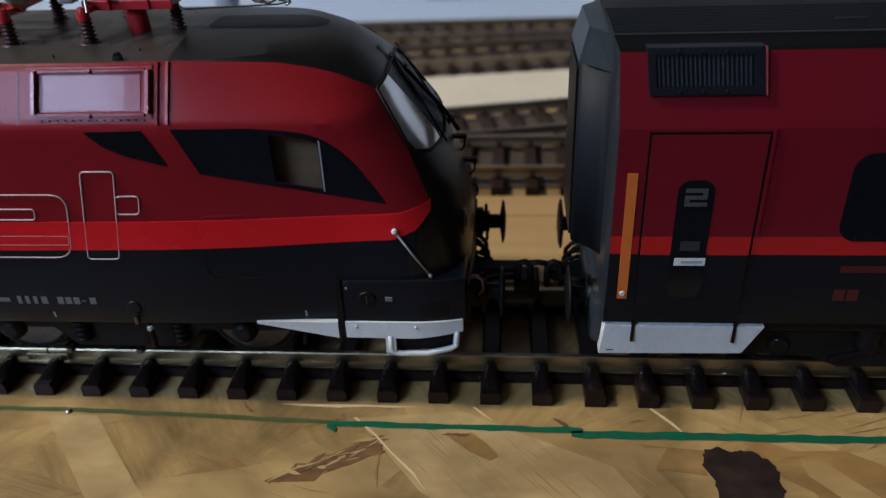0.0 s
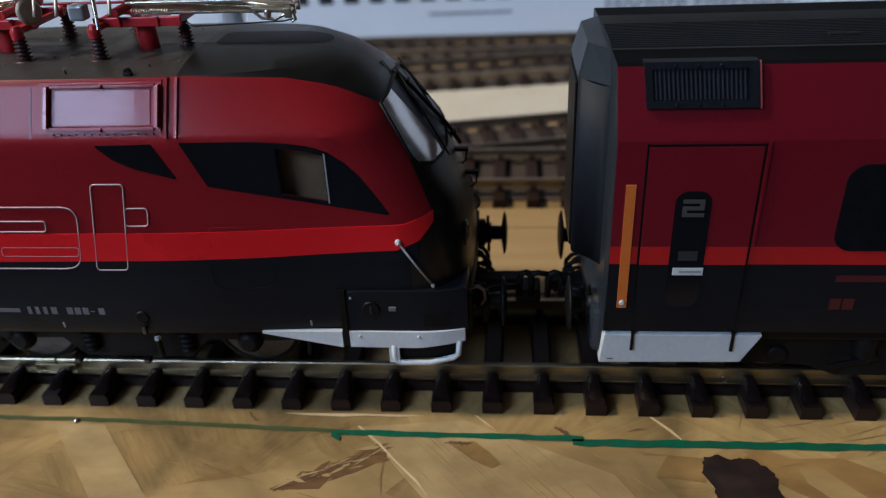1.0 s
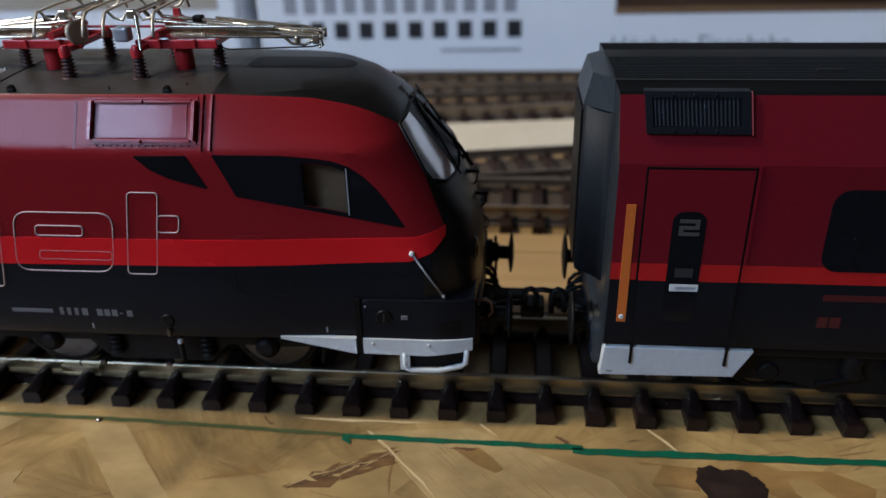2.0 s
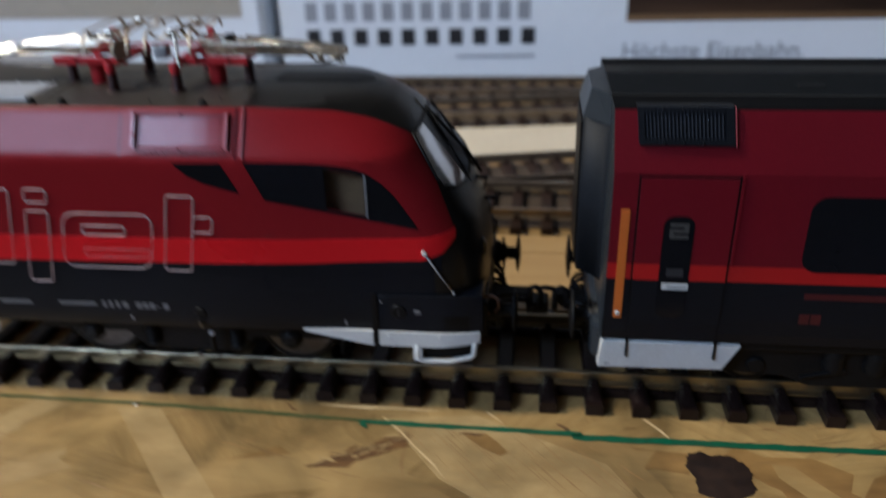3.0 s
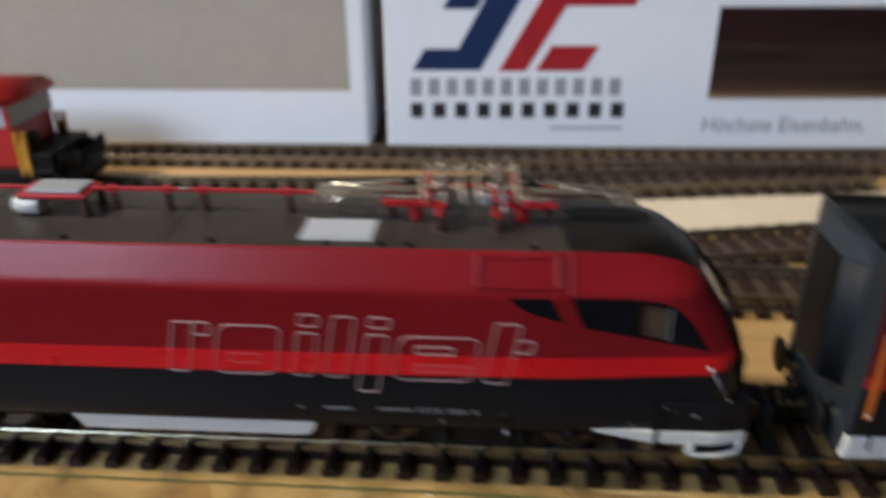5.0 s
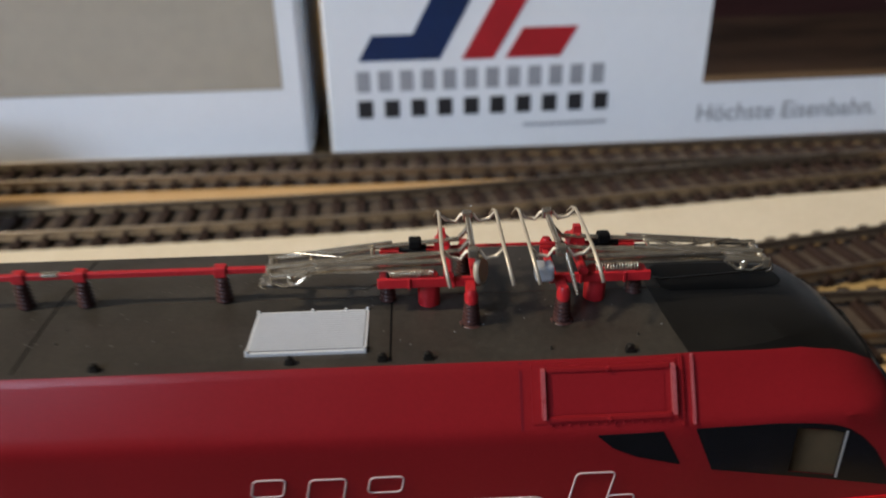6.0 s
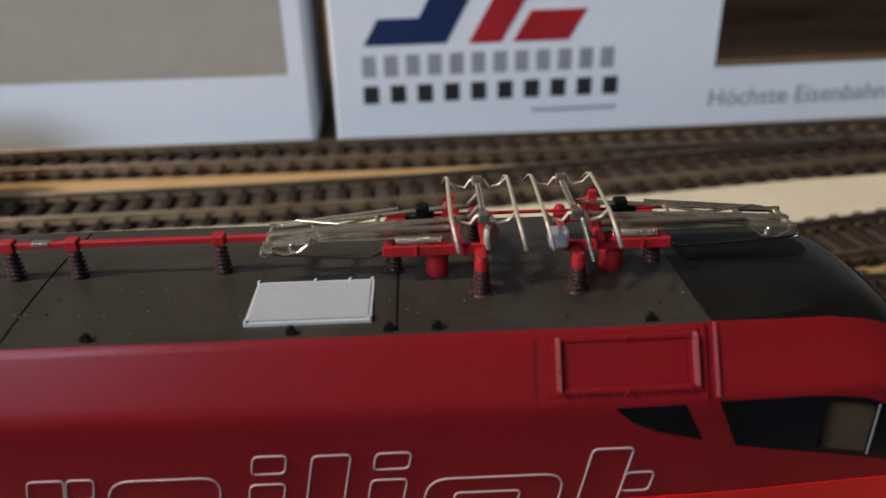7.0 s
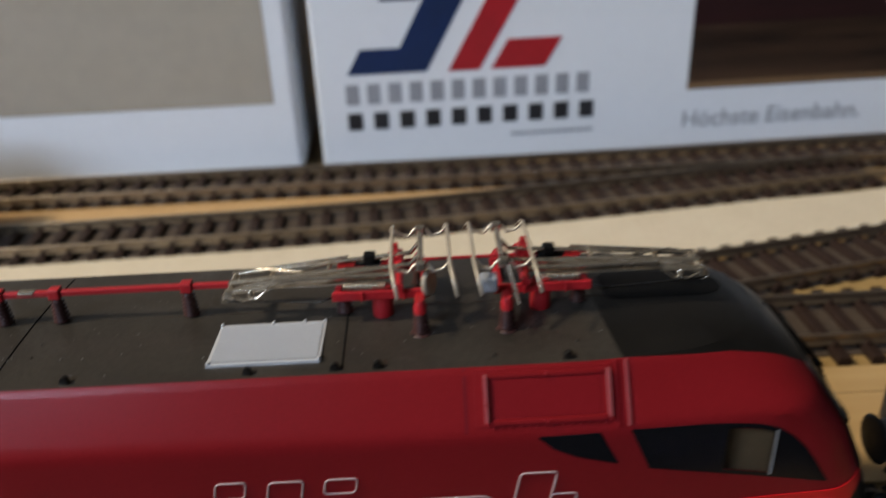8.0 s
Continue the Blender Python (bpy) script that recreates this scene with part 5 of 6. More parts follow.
    for y in (-2.5, 2.1):
        rod(kn, (knee, y, 55.3), (far_bar, y, 55.6), 0.36, 8)
    lathe(kn, (knee - way * 2.6, -2.6, 54.4), (knee - way * 2.6, -2.6, 55.5), ((0, 0.4), (0.8, 0.5), (1, 0.35)), 12)
    tube(kn, [(knee - way * 4.4, -2.7, 55.3), (knee - way * 3.4, -2.8, 54.5), (knee - way * 1.6, -2.8, 54.3), (knee - way * 0.3, -2.7, 54.9)], 0.2, 6)
    part("knee_joint", kn, ARM_METAL, frame_ob)
    hx = cx - way * 4.9
    ua = bmesh.new()
    for s in (-1, 1):
        rod(ua, (knee, -0.2 + s * 2.2, 55.4), (hx + way * 1.2, s * 1.5, 57.4), 0.30, 8)
        rod(ua, (knee - way * 1.6, -0.2 + s * 2.1, 55.8), (hx + way * 9.0, s * 1.7, 57.2), 0.18, 6)
    rod(ua, (knee - way * 2.6, -2.2, 56.0), (cx + way * 6, 1.6, 56.5), 0.16, 6)
    rod(ua, (knee - way * 2.6, 2.0, 56.0), (cx + way * 6, -1.6, 56.5), 0.16, 6)
    rod(ua, (cx + way * 6.4, -1.9, 56.5), (cx + way * 6.4, 1.9, 56.5), 0.25, 6)
    part("upper_arm", ua, ARM_METAL, frame_ob, "bright nickel upper arm frame")
    part("upper_blade", box(B(), *sorted((knee - way * 5.5, cx - way * 1.5)), -3.0, -2.3, 56.5, 56.9, 0.1), NICKEL, frame_ob)
    head = part("collector_head", rod(B(), (hx, -3.6, 58.9), (hx, 3.6, 58.9), 0.36, 8), NICKEL, frame_ob)
    for y in (-1.6, 1.6):
        part("head_link", rod(B(), (hx + way * 1.4, y, 57.2), (hx, y, 58.9), 0.28, 6), NICKEL, head)
    for dx in (-3.4, 3.4):
        x = hx + dx
        pts = [(x + 0.7, -8.6, 56.6), (x + 0.3, -7.2, 58.2), (x, -5.6, 59.3), (x, 0, 59.5), (x, 4.6, 59.5), (x - 0.1, 6.0, 59.0), (x - 0.4, 7.2, 57.8)]
        part("contact_strip", tube(B(), pts, 0.23, 6, flat=0.7), CREAM, head, "pale contact strip with bent horns")
    for y in (-5.0, 4.8):
        br = [(hx - 3.4, y, 59.3), (hx - 2.6, y, 58.4), (hx - 1.4, y, 58.1), (hx - 0.8, y, 59.0), (hx + 0.8, y, 59.0), (hx + 1.4, y, 58.1), (hx + 2.6, y, 58.4), (hx + 3.4, y, 59.3)]
        part("strip_yoke", tube(B(), br, 0.2, 6), CREAM, head)
        part("yoke_clip", box(B(), hx - 0.6, hx + 0.6, y - 0.5, y + 0.5, 58.3, 59.5, 0.2), NICKEL, head)
    if way > 0:
        part("horn_pin", lathe(B(), (hx + way * 0.6, -5.2, 58.6), (hx + way * 1.6, -7.6, 54.6), ((0, 0.35), (1, 0.2)), 7), NICKEL, head)
    return frame_ob


pantograph(-66.4, -1, 18.2)
pr = pantograph(-47.0, 1, 19.4)
part("weight_block", box(B(), -54.7, -52.6, -6.0, -4.1, 55.3, 57.3, 0.35), BLOCK_GREY, pr, "grey plastic block")
part("insulating_disc", smooth(lathe(B(), (-60.9, -4.2, 56.3), (-60.3, -4.5, 56.4), ((0, 1.4), (0.2, 1.65), (0.8, 1.65), (1, 1.4)), 24)), DISC, pr, "hazy cream plastic disc")
part("cable", box(B(), -72, -40, 2.6, 3.0, 55.6, 55.95, 0.1), PANTO_RED, pr, "red insulated bar between the frames")


# ---- the passenger coach ----
coach = thing("passenger_coach", 165, 0, 4.6, "dark red model passenger coach with grey roof, coupled behind the locomotive", "railway coach")
PROFILE = [(-15.7, 15.8), (-16.1, 17.5), (-16.25, 20), (-16.25, 26.35), (-16.25, 28.85), (-16.25, 36), (-16.2, 42.6), (-15.95, 43.8), (-14.6, 50.2), (-14.46, 50.85), (-13.4, 50.98), (-8.6, 51.12), (-8.2, 51.2), (-4, 51.4), (0, 51.45)]


def coach_side(x, z, off=0.0):
    ys = [p[0] for p in PROFILE]
    y = float(np.interp(z, [p[1] for p in PROFILE], ys))
    return (x, y - off * (0.97 if z > 43.5 else 1), z + (off * 0.22 if z > 43.5 else 0))


ring = PROFILE + [(-y, z) for y, z in PROFILE[-2::-1]]


def end_x(y):
    """The coach end: flat, with its corners a little mitred."""
    return 12.35 + 0.3 * max(0.0, abs(y) - 15.0)


shell = bmesh.new()
stations = [None] + [16, 30, 60, 100, 160, 240, 316]
loops = [[shell.verts.new((end_x(y) if x is None else x, y, z)) for y, z in ring] for x in stations]
for p, q in zip(loops, loops[1:]):
    for k in range(len(ring) - 1):
        zm = (ring[k][1] + ring[k + 1][1]) / 2
        f = shell.faces.new((p[k], p[k + 1], q[k + 1], q[k]))
        f.smooth = zm > 51.2
        f.material_index = 6 if 50.8 < zm < 51.14 else 3 if zm > 50.8 else 1 if zm < 26.3 else 2 if zm < 28.95 else 0
    f = shell.faces.new((p[0], q[0], q[-1], p[-1]))
    f.material_index = 1
cols = list(range(6, len(ring) - 6))
foot = {k: shell.verts.new((end_x(ring[k][0]), ring[k][0], 15.8)) for k in cols}
for a, b in zip(cols, cols[1:]):
    shell.faces.new((loops[0][a], loops[0][b], foot[b], foot[a])).material_index = 4
shell.faces.new([loops[0][k] for k in range(7)] + [foot[6]]).material_index = 4
shell.faces.new([loops[0][-1 - k] for k in range(7)] + [foot[cols[-1]]]).material_index = 4
shell.faces.new(loops[-1])
for e in shell.edges:
    if len(e.link_faces) == 2 and e.calc_face_angle(0) > radians(12):
        e.smooth = False
part("body", shell, [COACH_RED, SILL, COACH_STRIPE, COACH_ROOF, COACH_END, BLACK, EAVE], coach, "bordeaux red coach shell with a bright stripe and ribbed grey roof")


def coach_patch(bm, xs, lo, hi, off=0.08, thick=0.2, rows=4):
    return patch(bm, xs, lo, hi, off, thick, rows, place=coach_side)


# ribbed roof
for k in range(15):
    y = -7.9 + k * 0.7
    z = float(np.interp(y, [p[0] for p in PROFILE[8:]], [p[1] for p in PROFILE[8:]]))
    part("roof_rib", prism(B(), [(y - 0.16, z - 0.1), (y + 0.16, z - 0.1), (y + 0.1, z + 0.18), (y - 0.1, z + 0.18)], 12.4, 314, "x"), COACH_ROOF, coach)
part("eave_trim", tube(B(), [(12.4, -8.5, 51.12), (315, -8.5, 51.12)], 0.14, 6), COACH_ROOF, coach)
part("roof_mark", box(B(), 38.0, 41.6, -5.4, -4.4, 51.2, 51.7, 0.15), COACH_ROOF, coach)

# air vent beside the roof edge


def vent_patch(bm, xs, lo, hi, off=0.08, thick=0.2, rows=4):
    """A plate on the sloping flank, leaning back towards its top."""
    return patch(bm, xs, lo, hi, off, thick, rows, place=lambda x, z, o: (x - 0.11 * (z - 46.3), -15.95 + (z - 43.8) * 0.211 - o * 0.97, z + o * 0.22))


vf = bmesh.new()
vent_patch(vf, steps(15.7, 28.0, 6), 46.3, 51.3, 0.2, 1.2)
vent = part("air_vent", vf, VENT, coach, "dark louvred air vent")
for x0, x1, z0, z1 in ((15.7, 16.5, 46.3, 51.3), (27.0, 28.0, 46.3, 51.3), (16.5, 27.0, 46.3, 47.1), (16.5, 27.0, 50.5, 51.3)):
    part("vent_frame", vent_patch(B(), steps(x0, x1, 2), z0, z1, 0.55, 1.4, 2), VENT, vent)
for k in range(21):
    x = 16.74 + k * 0.485
    part("slat", vent_patch(B(), steps(x, x + 0.18, 1), 47.2, 50.4, 0.42, 0.25, 1), VENT_EDGE, vent)
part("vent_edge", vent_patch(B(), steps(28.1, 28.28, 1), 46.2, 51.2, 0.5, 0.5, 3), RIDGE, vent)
for x in (19.0, 21.5, 24.0):
    for z in (46.7, 50.9):
        p = (x - 0.11 * (z - 46.3), -16.44 + (z - 43.8) * 0.211, z + 0.1)
        part("vent_screw", lathe(B(), p, (p[0], p[1] - 0.25, p[2]), ((0, 0.2), (1, 0.12)), 6), VENT, vent)

# entrance door
dx0, dx1 = 16.4, 29.2
door = part("door", coach_patch(B(), steps(dx0, dx1, 6), 28.92, 41.9, 0.14, 0.3), COACH_RED, coach, "dark red entrance door leaf")
part("door_stripe", coach_patch(B(), steps(dx0, dx1, 6), 26.35, 28.9, 0.14, 0.3, 1), COACH_STRIPE, door)
part("door_foot", coach_patch(B(), steps(dx0, dx1, 6), 16.6, 26.33, 0.14, 0.3), SILL, door)
for x in (dx0 - 0.3, dx1 + 0.02):
    part("door_joint", coach_patch(B(), steps(x, x + 0.28, 1), 16.6, 42.3, 0.04, 0.2, 6), BLACK, door)
part("door_joint", coach_patch(B(), steps(dx0 - 0.2, dx1 + 0.2, 4), 41.95, 42.25, 0.05, 0.2, 1), BLACK, door)
part("door_frame", coach_patch(B(), steps(dx1 + 0.4, dx1 + 0.75, 1), 29.0, 42.5, 0.2, 0.25, 6), COACH_RED, door)


def stadium(x0, x1, z0, z1, r):
    lo = lambda x: z0 + r - math.sqrt(max(0, r * r - max(0, x0 + r - x, x - x1 + r) ** 2))
    hi = lambda x: z1 - r + math.sqrt(max(0, r * r - max(0, x0 + r - x, x - x1 + r) ** 2))
    xs = [x0 + r - r * math.cos(a) for a in steps(0, math.pi / 2, 5)] + [x1 - r + r * math.sin(a) for a in steps(0, math.pi / 2, 5)]
    return xs, lo, hi


dw = part("door_window", coach_patch(B(), *stadium(19.95, 24.15, 20.2, 36.4, 1.5), 0.2, 0.25), GLAZING, door, "narrow dark door window with rounded ends")
fig = [(21.1, 35.1), (23.1, 35.1), (23.1, 34.2), (21.1, 34.2), (21.1, 33.3), (23.15, 33.3)]
num = bmesh.new()
for (ax, az), (bx_, bz) in zip(fig, fig[1:]):
    x0, x1 = sorted((ax, bx_))
    z0, z1 = sorted((az, bz))
    up = 0.24 if az == bz else -0.24
    coach_patch(num, steps(x0 - 0.26, x1 + 0.26, 2), z0 - up, z1 + up, 0.3, 0.08, 1)
part("class_number", num, CLASS_PRINT, dw, "grey squared figure two")
part("sticker", coach_patch(B(), steps(20.5, 24.2, 2), 24.9, 25.95, 0.26, 0.08, 1), WHITE, dw, "small white sticker")
part("sticker_text", coach_patch(B(), steps(21.3, 23.9, 2), 25.25, 25.6, 0.3, 0.05, 1), GREY_PRINT, dw)
part("pictogram", coach_patch(B(), steps(21.0, 23.3, 2), 27.0, 28.3, 0.24, 0.05, 1), BLACK_PRINT, dw)
bar = part("orange_marking", coach_patch(B(), steps(14.05, 15.25, 2), 19.9, 37.2, 0.16, 0.3, 6), ORANGE, coach, "upright orange marking bar")
pd = coach_side(14.65, 20.7, 0.2)
part("light_dot", lathe(B(), pd, (pd[0], pd[1] - 0.15, pd[2]), ((0, 0.4), (1, 0.3)), 10), WHITE, bar)

# windows, print, skirts
for x0 in (39.0, 68, 97, 126, 155, 184, 213, 242, 271):
    part("side_window", coach_patch(B(), *stadium(x0, x0 + 23.5, 28.3, 39.6, 2.2), 0.1, 0.3), GLAZING, coach, "dark wide passenger window")
part("small_print", coach_patch(B(), steps(40.4, 58.0, 6), 23.9, 24.8, 0.05, 0.08, 1), FAINT_RED, coach)
for x in (40.3, 41.9):
    part("small_print", coach_patch(B(), steps(x, x + 1.35, 2), 19.8, 21.4, 0.05, 0.08, 1), FAINT_RED, coach)
sk = bmesh.new()
prism(sk, [(12.4, 10.3), (31.0, 10.6), (33.2, 15.3), (12.8, 15.3)], -15.4, -13.6, "y")
for v in sk.verts:
    if v.co.z > 14 and v.co.y < -15:
        v.co.y -= 0.45
bmesh.ops.bevel(sk, geom=list(sk.edges), offset=0.15, segments=2, affect="EDGES", profile=0.5)
skirt = part("door_skirt", smooth(sk), WHITE, coach, "off-white skirt panel under the door")
sk = bmesh.new()
prism(sk, [(12.4, 10.3), (31.0, 10.6), (33.2, 15.3), (12.8, 15.3)], 13.6, 15.6, "y")
part("door_skirt", sk, WHITE, coach)
for x in (16.5, 29.4):
    part("skirt_slot", box(B(), x - 0.18, x + 0.18, -16.0, -15.5, 12.8, 15.9), BLACK, skirt)
part("skirt_mark", box(B(), 13.4, 14.3, -15.52, -15.35, 11.0, 11.12), BLACK, skirt)
part("lower_body", box(B(), 33.2, 312, -14.4, 14.4, 13.6, 16.2, 0.4), BLACK, coach)
part("lower_body", box(B(), 14.0, 33.0, -13.5, 13.5, 11.5, 16.2, 0.3), BLACK, coach)

# coach end: rubber gangway, buffers, coupling
def gangway(bm, inset, z0, z1):
    """The gangway's plan, hollow at both flanks, from z0 to z1."""
    half = [(12.4, 10.2), (11.5, 8.9), (10.7, 8.0), (9.9, 7.3), (9.2, 6.9), (8.8, 6.3)]
    plan = [(x + inset, -y + inset) for x, y in half] + [(x + inset, y - inset) for x, y in half[::-1]]
    lo, hi = ([bm.verts.new((x, y, z)) for x, y in plan] for z in (z0, z1))
    for k in range(len(plan) - 1):
        bm.faces.new((lo[k], lo[k + 1], hi[k + 1], hi[k])).smooth = k != 5
    bm.faces.new(lo)
    bm.faces.new(hi[::-1])
    for e in bm.edges:
        e.smooth = not (len(e.link_faces) == 2 and e.calc_face_angle(0) > radians(35))
    return bm


part("gangway_bellows", gangway(B(), 0.0, 22.6, 47.3), GANGWAY, coach, "blue-grey hollow gangway surround")
part("gangway_flange", box(B(), 8.5, 8.85, -5.6, 5.6, 23.2, 46.4, 0.15), BLACK, coach, "black rubber gangway face")
hood, rings = bmesh.new(), []
for zs, plan in ((0, ((12.34, -10.2), (9.1, -6.7), (8.7, -6.2), (8.7, 6.2), (9.1, 6.7), (12.34, 10.2))), (1, ((12.34, -8.4), (10.2, -5.8), (9.8, -5.2), (9.8, 5.2), (10.2, 5.8), (12.34, 8.4)))):
    rings.append([hood.verts.new((x, y, 51.14 + 0.3 * (1 - abs(y) / 8.4) if zs else 47.2)) for x, y in plan])
for k in range(5):
    hood.faces.new((rings[0][k], rings[0][k + 1], rings[1][k + 1], rings[1][k]))
hood.faces.new(rings[0])
hood.faces.new(rings[1])
part("gangway_hood", hood, COACH_END, coach, "blue-grey hood over the gangway")
for y in (-10.0, 10.0):
    buffer(coach, 8.05, -1, y, 16.2, 4.0)
hoses(coach, 12.5, -1, 6.6, 14.6, 3, 3.2, 0.5)
hoses(coach, 12.5, -1, 4.2, 13.3, 3, 4.2, -0.6)
hoses(coach, 12.5, -1, -3.2, 14.6, 2, 2.4, 0.4)
cp = bmesh.new()
box(cp, 6.0, 22, -1.5, 1.5, 11.4, 13.0, 0.3)
tube(cp, [(6.0, -2.6, 11.2), (6.0, -2.6, 14.2), (6.3, -2.6, 15.0), (6.9, -2.6, 15.3), (7.6, -2.6, 15.0), (7.9, -2.6, 14.2), (8.0, -2.6, 11.4)], 0.5, 8)
tube(cp, [(13.4, -4.4, 14.2), (11.6, -4.4, 13.0), (9.6, -3.6, 13.2), (7.9, -2.8, 12.8)], 0.5, 7)
bmesh.ops.translate(cp, verts=cp.verts, vec=(0, 0, 1.5))
part("coupler", cp, BLACK, coach, "black close coupler with an upright bent loop")
part("end_beam", box(B(), 11.2, 14.0, -14.2, 14.2, 10.8, 17.6, 1.1), COACH_END, coach)

for ax in (36.7, 65.4, 260.0, 288.7):
    wheelset(coach, ax, 5.3, 9.95)
for cx in (51.0, 274.3):
    for s in (1, -1):
        fm = bmesh.new()
        prism(fm, [(cx - 20, 8.6), (cx - 10, 8.0), (cx - 6, 6.4), (cx + 6, 6.4), (cx + 10, 8.0), (cx + 20, 8.6), (cx + 19, 12.6), (cx - 19, 12.6)], s * 10.4, s * 12.4, "y")
        bogie = part("bogie_frame", fm, DARK_IRON, coach, "dark bogie side frame")
    for dx in (-14.3, 14.3):
        part("axle_box", lathe(B(), (cx + dx, -12.0, 9.95), (cx + dx, -13.0, 9.95), ((0, 1.4), (0.8, 1.4), (1, 1.2)), 14), DARK_IRON, bogie)
    for dx in (-4.5, 1.5):
        part("air_spring", lathe(B(), (cx + dx + 1.5, -12.4, 9.4), (cx + dx + 1.5, -12.4, 13.6), ((0, 1.4), (0.3, 1.8), (0.6, 1.5), (0.8, 1.8), (1, 1.4)), 12), DARK_IRON, bogie)
    part("damper", rod(B(), (cx - 8, -13.8, 8.8), (cx - 1.5, -13.4, 10.2), 0.4, 8), DARK_IRON, bogie)


# ---- cartons behind the tracks ----
def carton(name, x, y, z, turn, width, depth, height, label):
    ob = thing(name, x, y, z, label, "box", "model cartons")
    return ob, Matrix.Translation((x * MM, y * MM, z * MM)) @ pose(0, 0, 0, 0, 0, turn)


def face_prism(poly, a, b, x, y, z, turn):
    """A polygon on the front of a carton, from a to b millimetres in front of it."""
    bm = prism(bmesh.new(), poly, -a, -b, "y")
    bmesh.ops.transform(bm, matrix=Matrix.Translation((x, y, z)) @ pose(0, 0, 0, 0, 0, turn), verts=bm.verts)
    return bm


CX, CY, CZ, CT = -97.0, 183.2, 2.3, 2.65
carton1, cm1 = carton("model_carton", CX, CY, CZ, CT, 330, 70, 96, "white card carton with blue and red marks, standing behind the tracks")
cb = box(bmesh.new(), 0, 330, 0, 70, 0, 96, 0.8)
bmesh.ops.transform(cb, matrix=Matrix.Translation((CX, CY, CZ)) @ pose(0, 0, 0, 0, 0, CT), verts=cb.verts)
part("card_shell", cb, CARD, carton1)


def on_carton(name, poly, mat, label="", h=0.12):
    return part(name, face_prism(poly, 0.0, h, CX, CY, CZ, CT), mat, carton1, label)


def rect(x0, x1, z0, z1):
    return [(x0, z0), (x1, z0), (x1, z1), (x0, z1)]


on_carton("blue_mark", [(11.0, 33.4), (38.6, 33.4), (58.1, 68.4), (44.1, 68.4), (29.6, 41.9), (16.0, 41.9)], BLUE_PRINT, "navy blue slanted bent shape")
on_carton("red_mark", [(46.0, 33.0), (57.0, 33.0), (72.0, 58.5), (98.5, 58.5), (104.0, 68.0), (66.0, 68.0)], RED_PRINT, "red slanted bent shape")
on_carton("red_mark", [(61.0, 33.0), (80.0, 33.0), (86.0, 43.0), (67.0, 43.0)], RED_PRINT)
on_carton("blue_mark", [(23.5, 57.5), (36.5, 57.5), (43.0, 68.0), (29.5, 68.0)], BLUE_PRINT)
for k in range(12):
    on_carton("word_bar", rect(10 + k * 7.4, 14.6 + k * 7.4, 22.9, 30.0), PALE_PRINT)
for k in range(10):
    on_carton("word_bar", rect(10 + k * 9.2, 15.2 + k * 9.2, 13.7, 19.8), BLACK_PRINT)
on_carton("word_bar", rect(68, 98, 8.6, 9.6), PALE_PRINT)
words("slogan", "H\u00f6chste Eisenbahn.", 8.6, GREY_PRINT, carton1, cm1 @ pose(131 * MM, -0.08 * MM, 7.6 * MM, 90, 0, 0), depth=0.05)
photo = on_carton("photo_panel", rect(132, 330, 21.5, 58.0), PHOTO, "dark brown landscape photograph printed on the card")
part("photo_foreground", face_prism(rect(132.2, 329, 21.7, 24.0), 0.12, 0.16, CX, CY, CZ, CT), PHOTO_EARTH, photo)
part("photo_sky", face_prism(rect(132.2, 329, 44.0, 57.8), 0.12, 0.16, CX, CY, CZ, CT), PHOTO_SKY, photo)
carton2, cm2 = carton("model_carton", -104.0, 183.0, 2.3, 1.2, 330, 70, 96, "white card carton with a beige printed front, standing behind the tracks")
cb = box(bmesh.new(), -330, 0, 0, 70, 0, 96, 2.0)
bmesh.ops.transform(cb, matrix=Matrix.Translation((-104.0, 183.0, 2.3)) @ pose(0, 0, 0, 0, 0, 1.2), verts=cb.verts)
part("card_shell", cb, CARD, carton2)
part("printed_panel", face_prism(rect(-322, -8, 25.0, 90.0), 0.0, 0.12, -104.0, 183.0, 2.3, 1.2), CARD_BEIGE, carton2, "plain beige printed panel")


# ---- red shunting engine on the far track ----
SX, SY = -205.5, 132.6
shunter = thing("shunting_locomotive", SX - 45, SY, 4.6, "small red model shunting engine with yellow handrails, standing on track", "locomotive")
part("frame", box(B(), SX - 95, SX - 2, SY - 14.5, SY + 14.5, 9.5, 14.0, 0.6), BLACK, shunter, "black running frame")
part("cab", box(B(), SX - 60, SX - 14, SY - 13.5, SY + 13.5, 14.0, 36.5, 1.2), SHUNTER_RED, shunter, "red cab wall")
# matte pale grey stands in for the reflection on the glass
part("cab_window", box(B(), SX - 58, SX - 13.6, SY - 13.9, SY + 13.9, 29.0, 37.0, 0.6), PALE_PRINT, shunter, "window band with a pale reflection painted in")
for dx in (-57.5, -43, -28.5, -14.6):
    part("window_post", box(B(), SX + dx - 0.8, SX + dx + 0.8, SY - 14.2, SY + 14.2, 28.6, 37.4, 0.2), SHUNTER_RED, shunter)
rf = bmesh.new()
prism(rf, [(SY - 15, 37.2), (SY + 15, 37.2), (SY + 14, 39.5), (SY + 8, 42.6), (SY, 43.8), (SY - 8, 42.6), (SY - 14, 39.5)], SX - 62, SX - 11.5, "x")
part("cab_roof", smooth(rf, 40), SHUNTER_RED, shunter, "domed red cab roof")
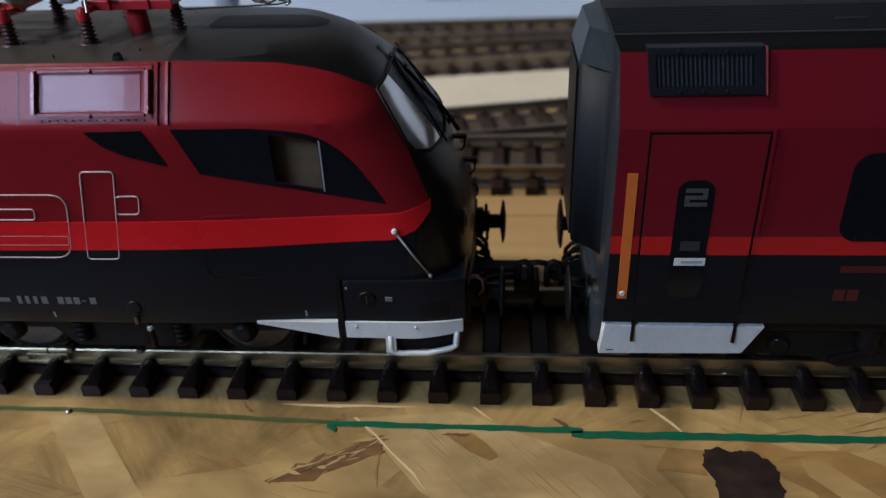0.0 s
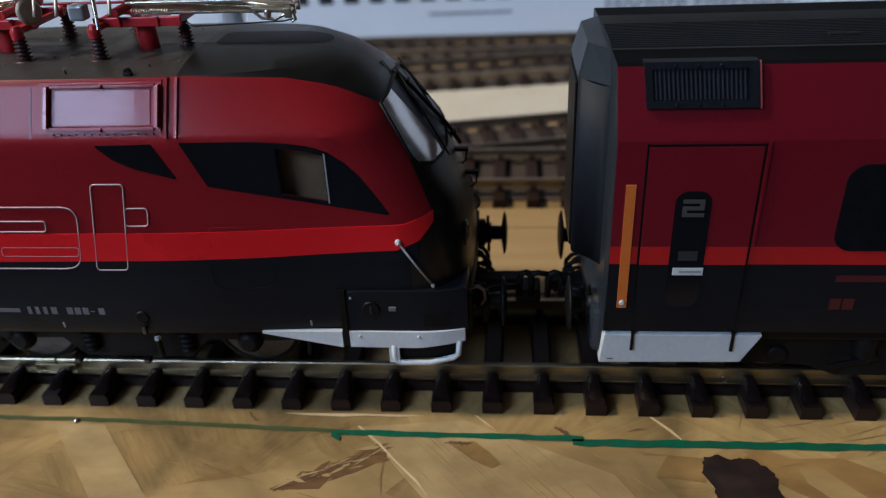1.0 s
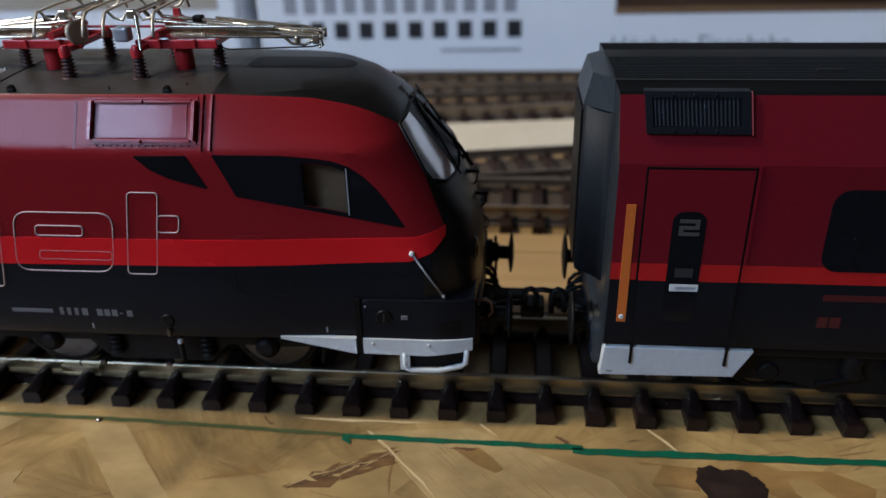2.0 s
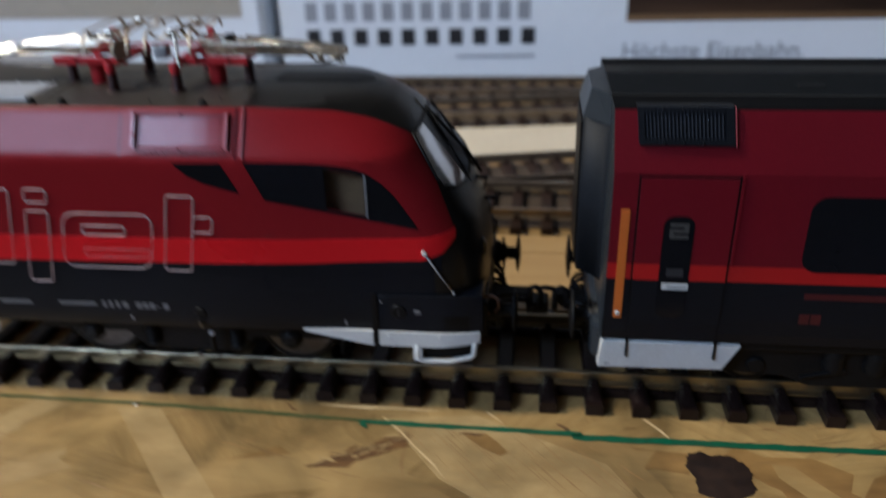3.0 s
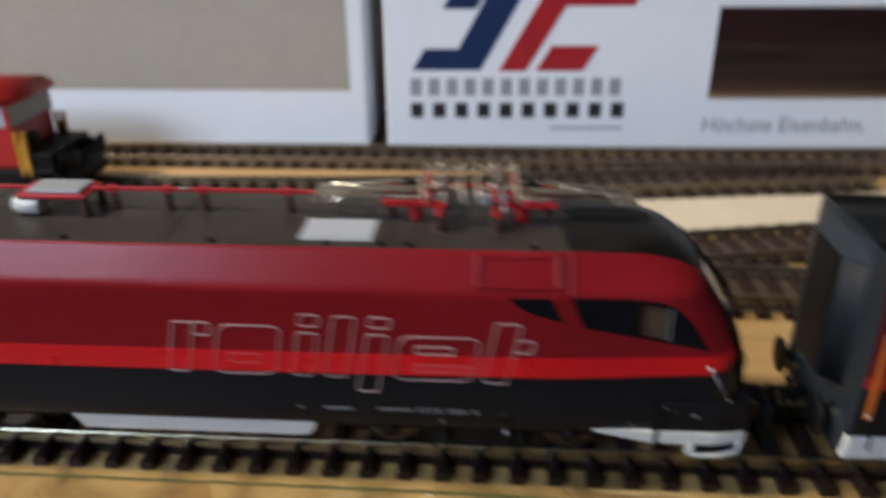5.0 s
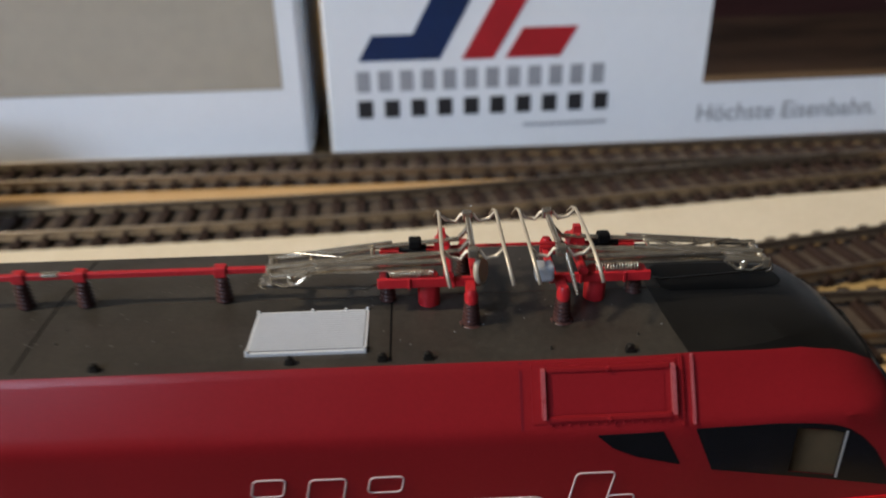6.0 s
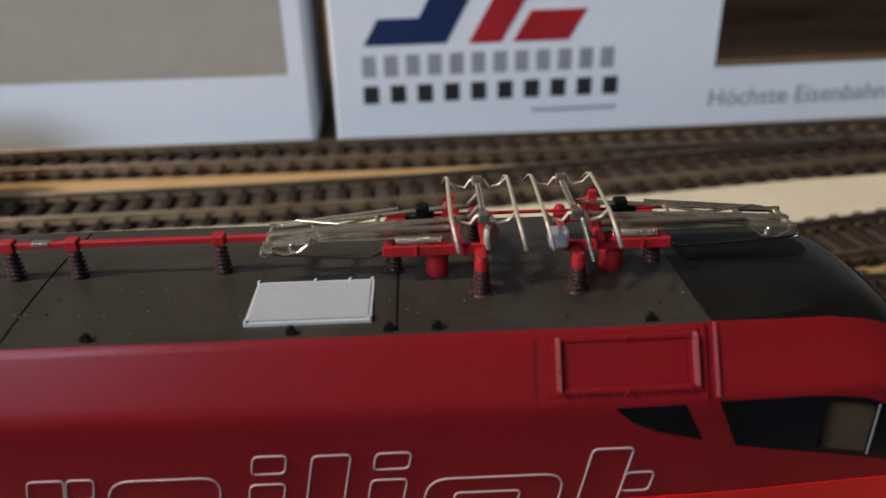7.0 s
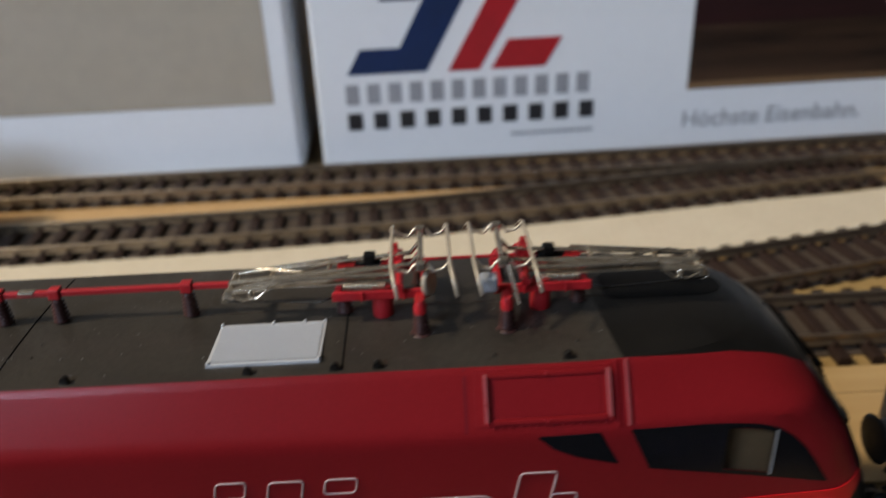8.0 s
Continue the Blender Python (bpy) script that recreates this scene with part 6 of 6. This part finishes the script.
part("bonnet", box(B(), SX - 94, SX - 60, SY - 9, SY + 9, 14.0, 28.0, 1.2), SHUNTER_RED, shunter)
for y in (-13.8, 13.8):
    for dx in (-13.0, -10.2):
        part("handrail", rod(B(), (SX + dx, SY + y, 12.0), (SX + dx, SY + y, 27.5), 0.9, 8), YELLOW, shunter, "yellow handrail")
    part("step_panel", box(B(), SX - 13.5, SX - 9.8, SY + y - 0.5, SY + y + 0.5, 11.5, 24.0, 0.3), YELLOW, shunter)
    part("ladder", box(B(), SX - 24, SX - 14, SY + y - 0.8, SY + y + 0.8, 3.8, 13.5, 0.3), DARK_IRON, shunter)
    buffer(shunter, SX + 5.0, 1, SY + math.copysign(10, y), 16.6, 3.8)
part("front_platform", box(B(), SX - 14, SX - 1.5, SY - 14, SY + 14, 12.0, 20.0, 0.6), BLACK, shunter)
pl = bmesh.new()
prism(pl, [(SX - 3, 5.2), (SX + 3.2, 5.6), (SX + 4.0, 9.0), (SX - 1, 12.6), (SX - 8, 12.6)], SY - 14.5, SY + 14.5, "y")
part("plough", pl, BLACK, shunter, "black snow plough")
hs = bmesh.new()
for k in range(4):
    tube(hs, [(SX - 2 + 5 * t, SY - 7 + 4.5 * k, 20 - 6 * math.sin(2.6 * t)) for t in steps(0, 1, 6)], 0.7, 6)
part("hose", hs, BLACK, shunter)
part("lamp", lathe(B(), (SX - 12, SY - 8, 24), (SX - 8.6, SY - 8, 24), ((0, 2.4), (0.8, 2.6), (1, 2.0)), 14), BLACK, shunter)
for dx in (-22, -50, -80):
    wheelset_at = [(s, SX + dx) for s in (-1, 1)]
    for s, x in wheelset_at:
        part("wheel", smooth(lathe(B(), (x, SY + s * 7, 10.4), (x, SY + s * 9.4, 10.4), ((0, 6.4), (0.3, 6.4), (0.34, 5.8), (1, 5.7)), 28)), DARK_IRON, shunter)


# ---- sleepers ----
for ob, me, x, y, turn in SLEEPERS:
    sl = hang(new("sleeper", me), ob)
    sl.matrix_basis = pose(x * MM, y * MM, 0, 0, 0, turn)
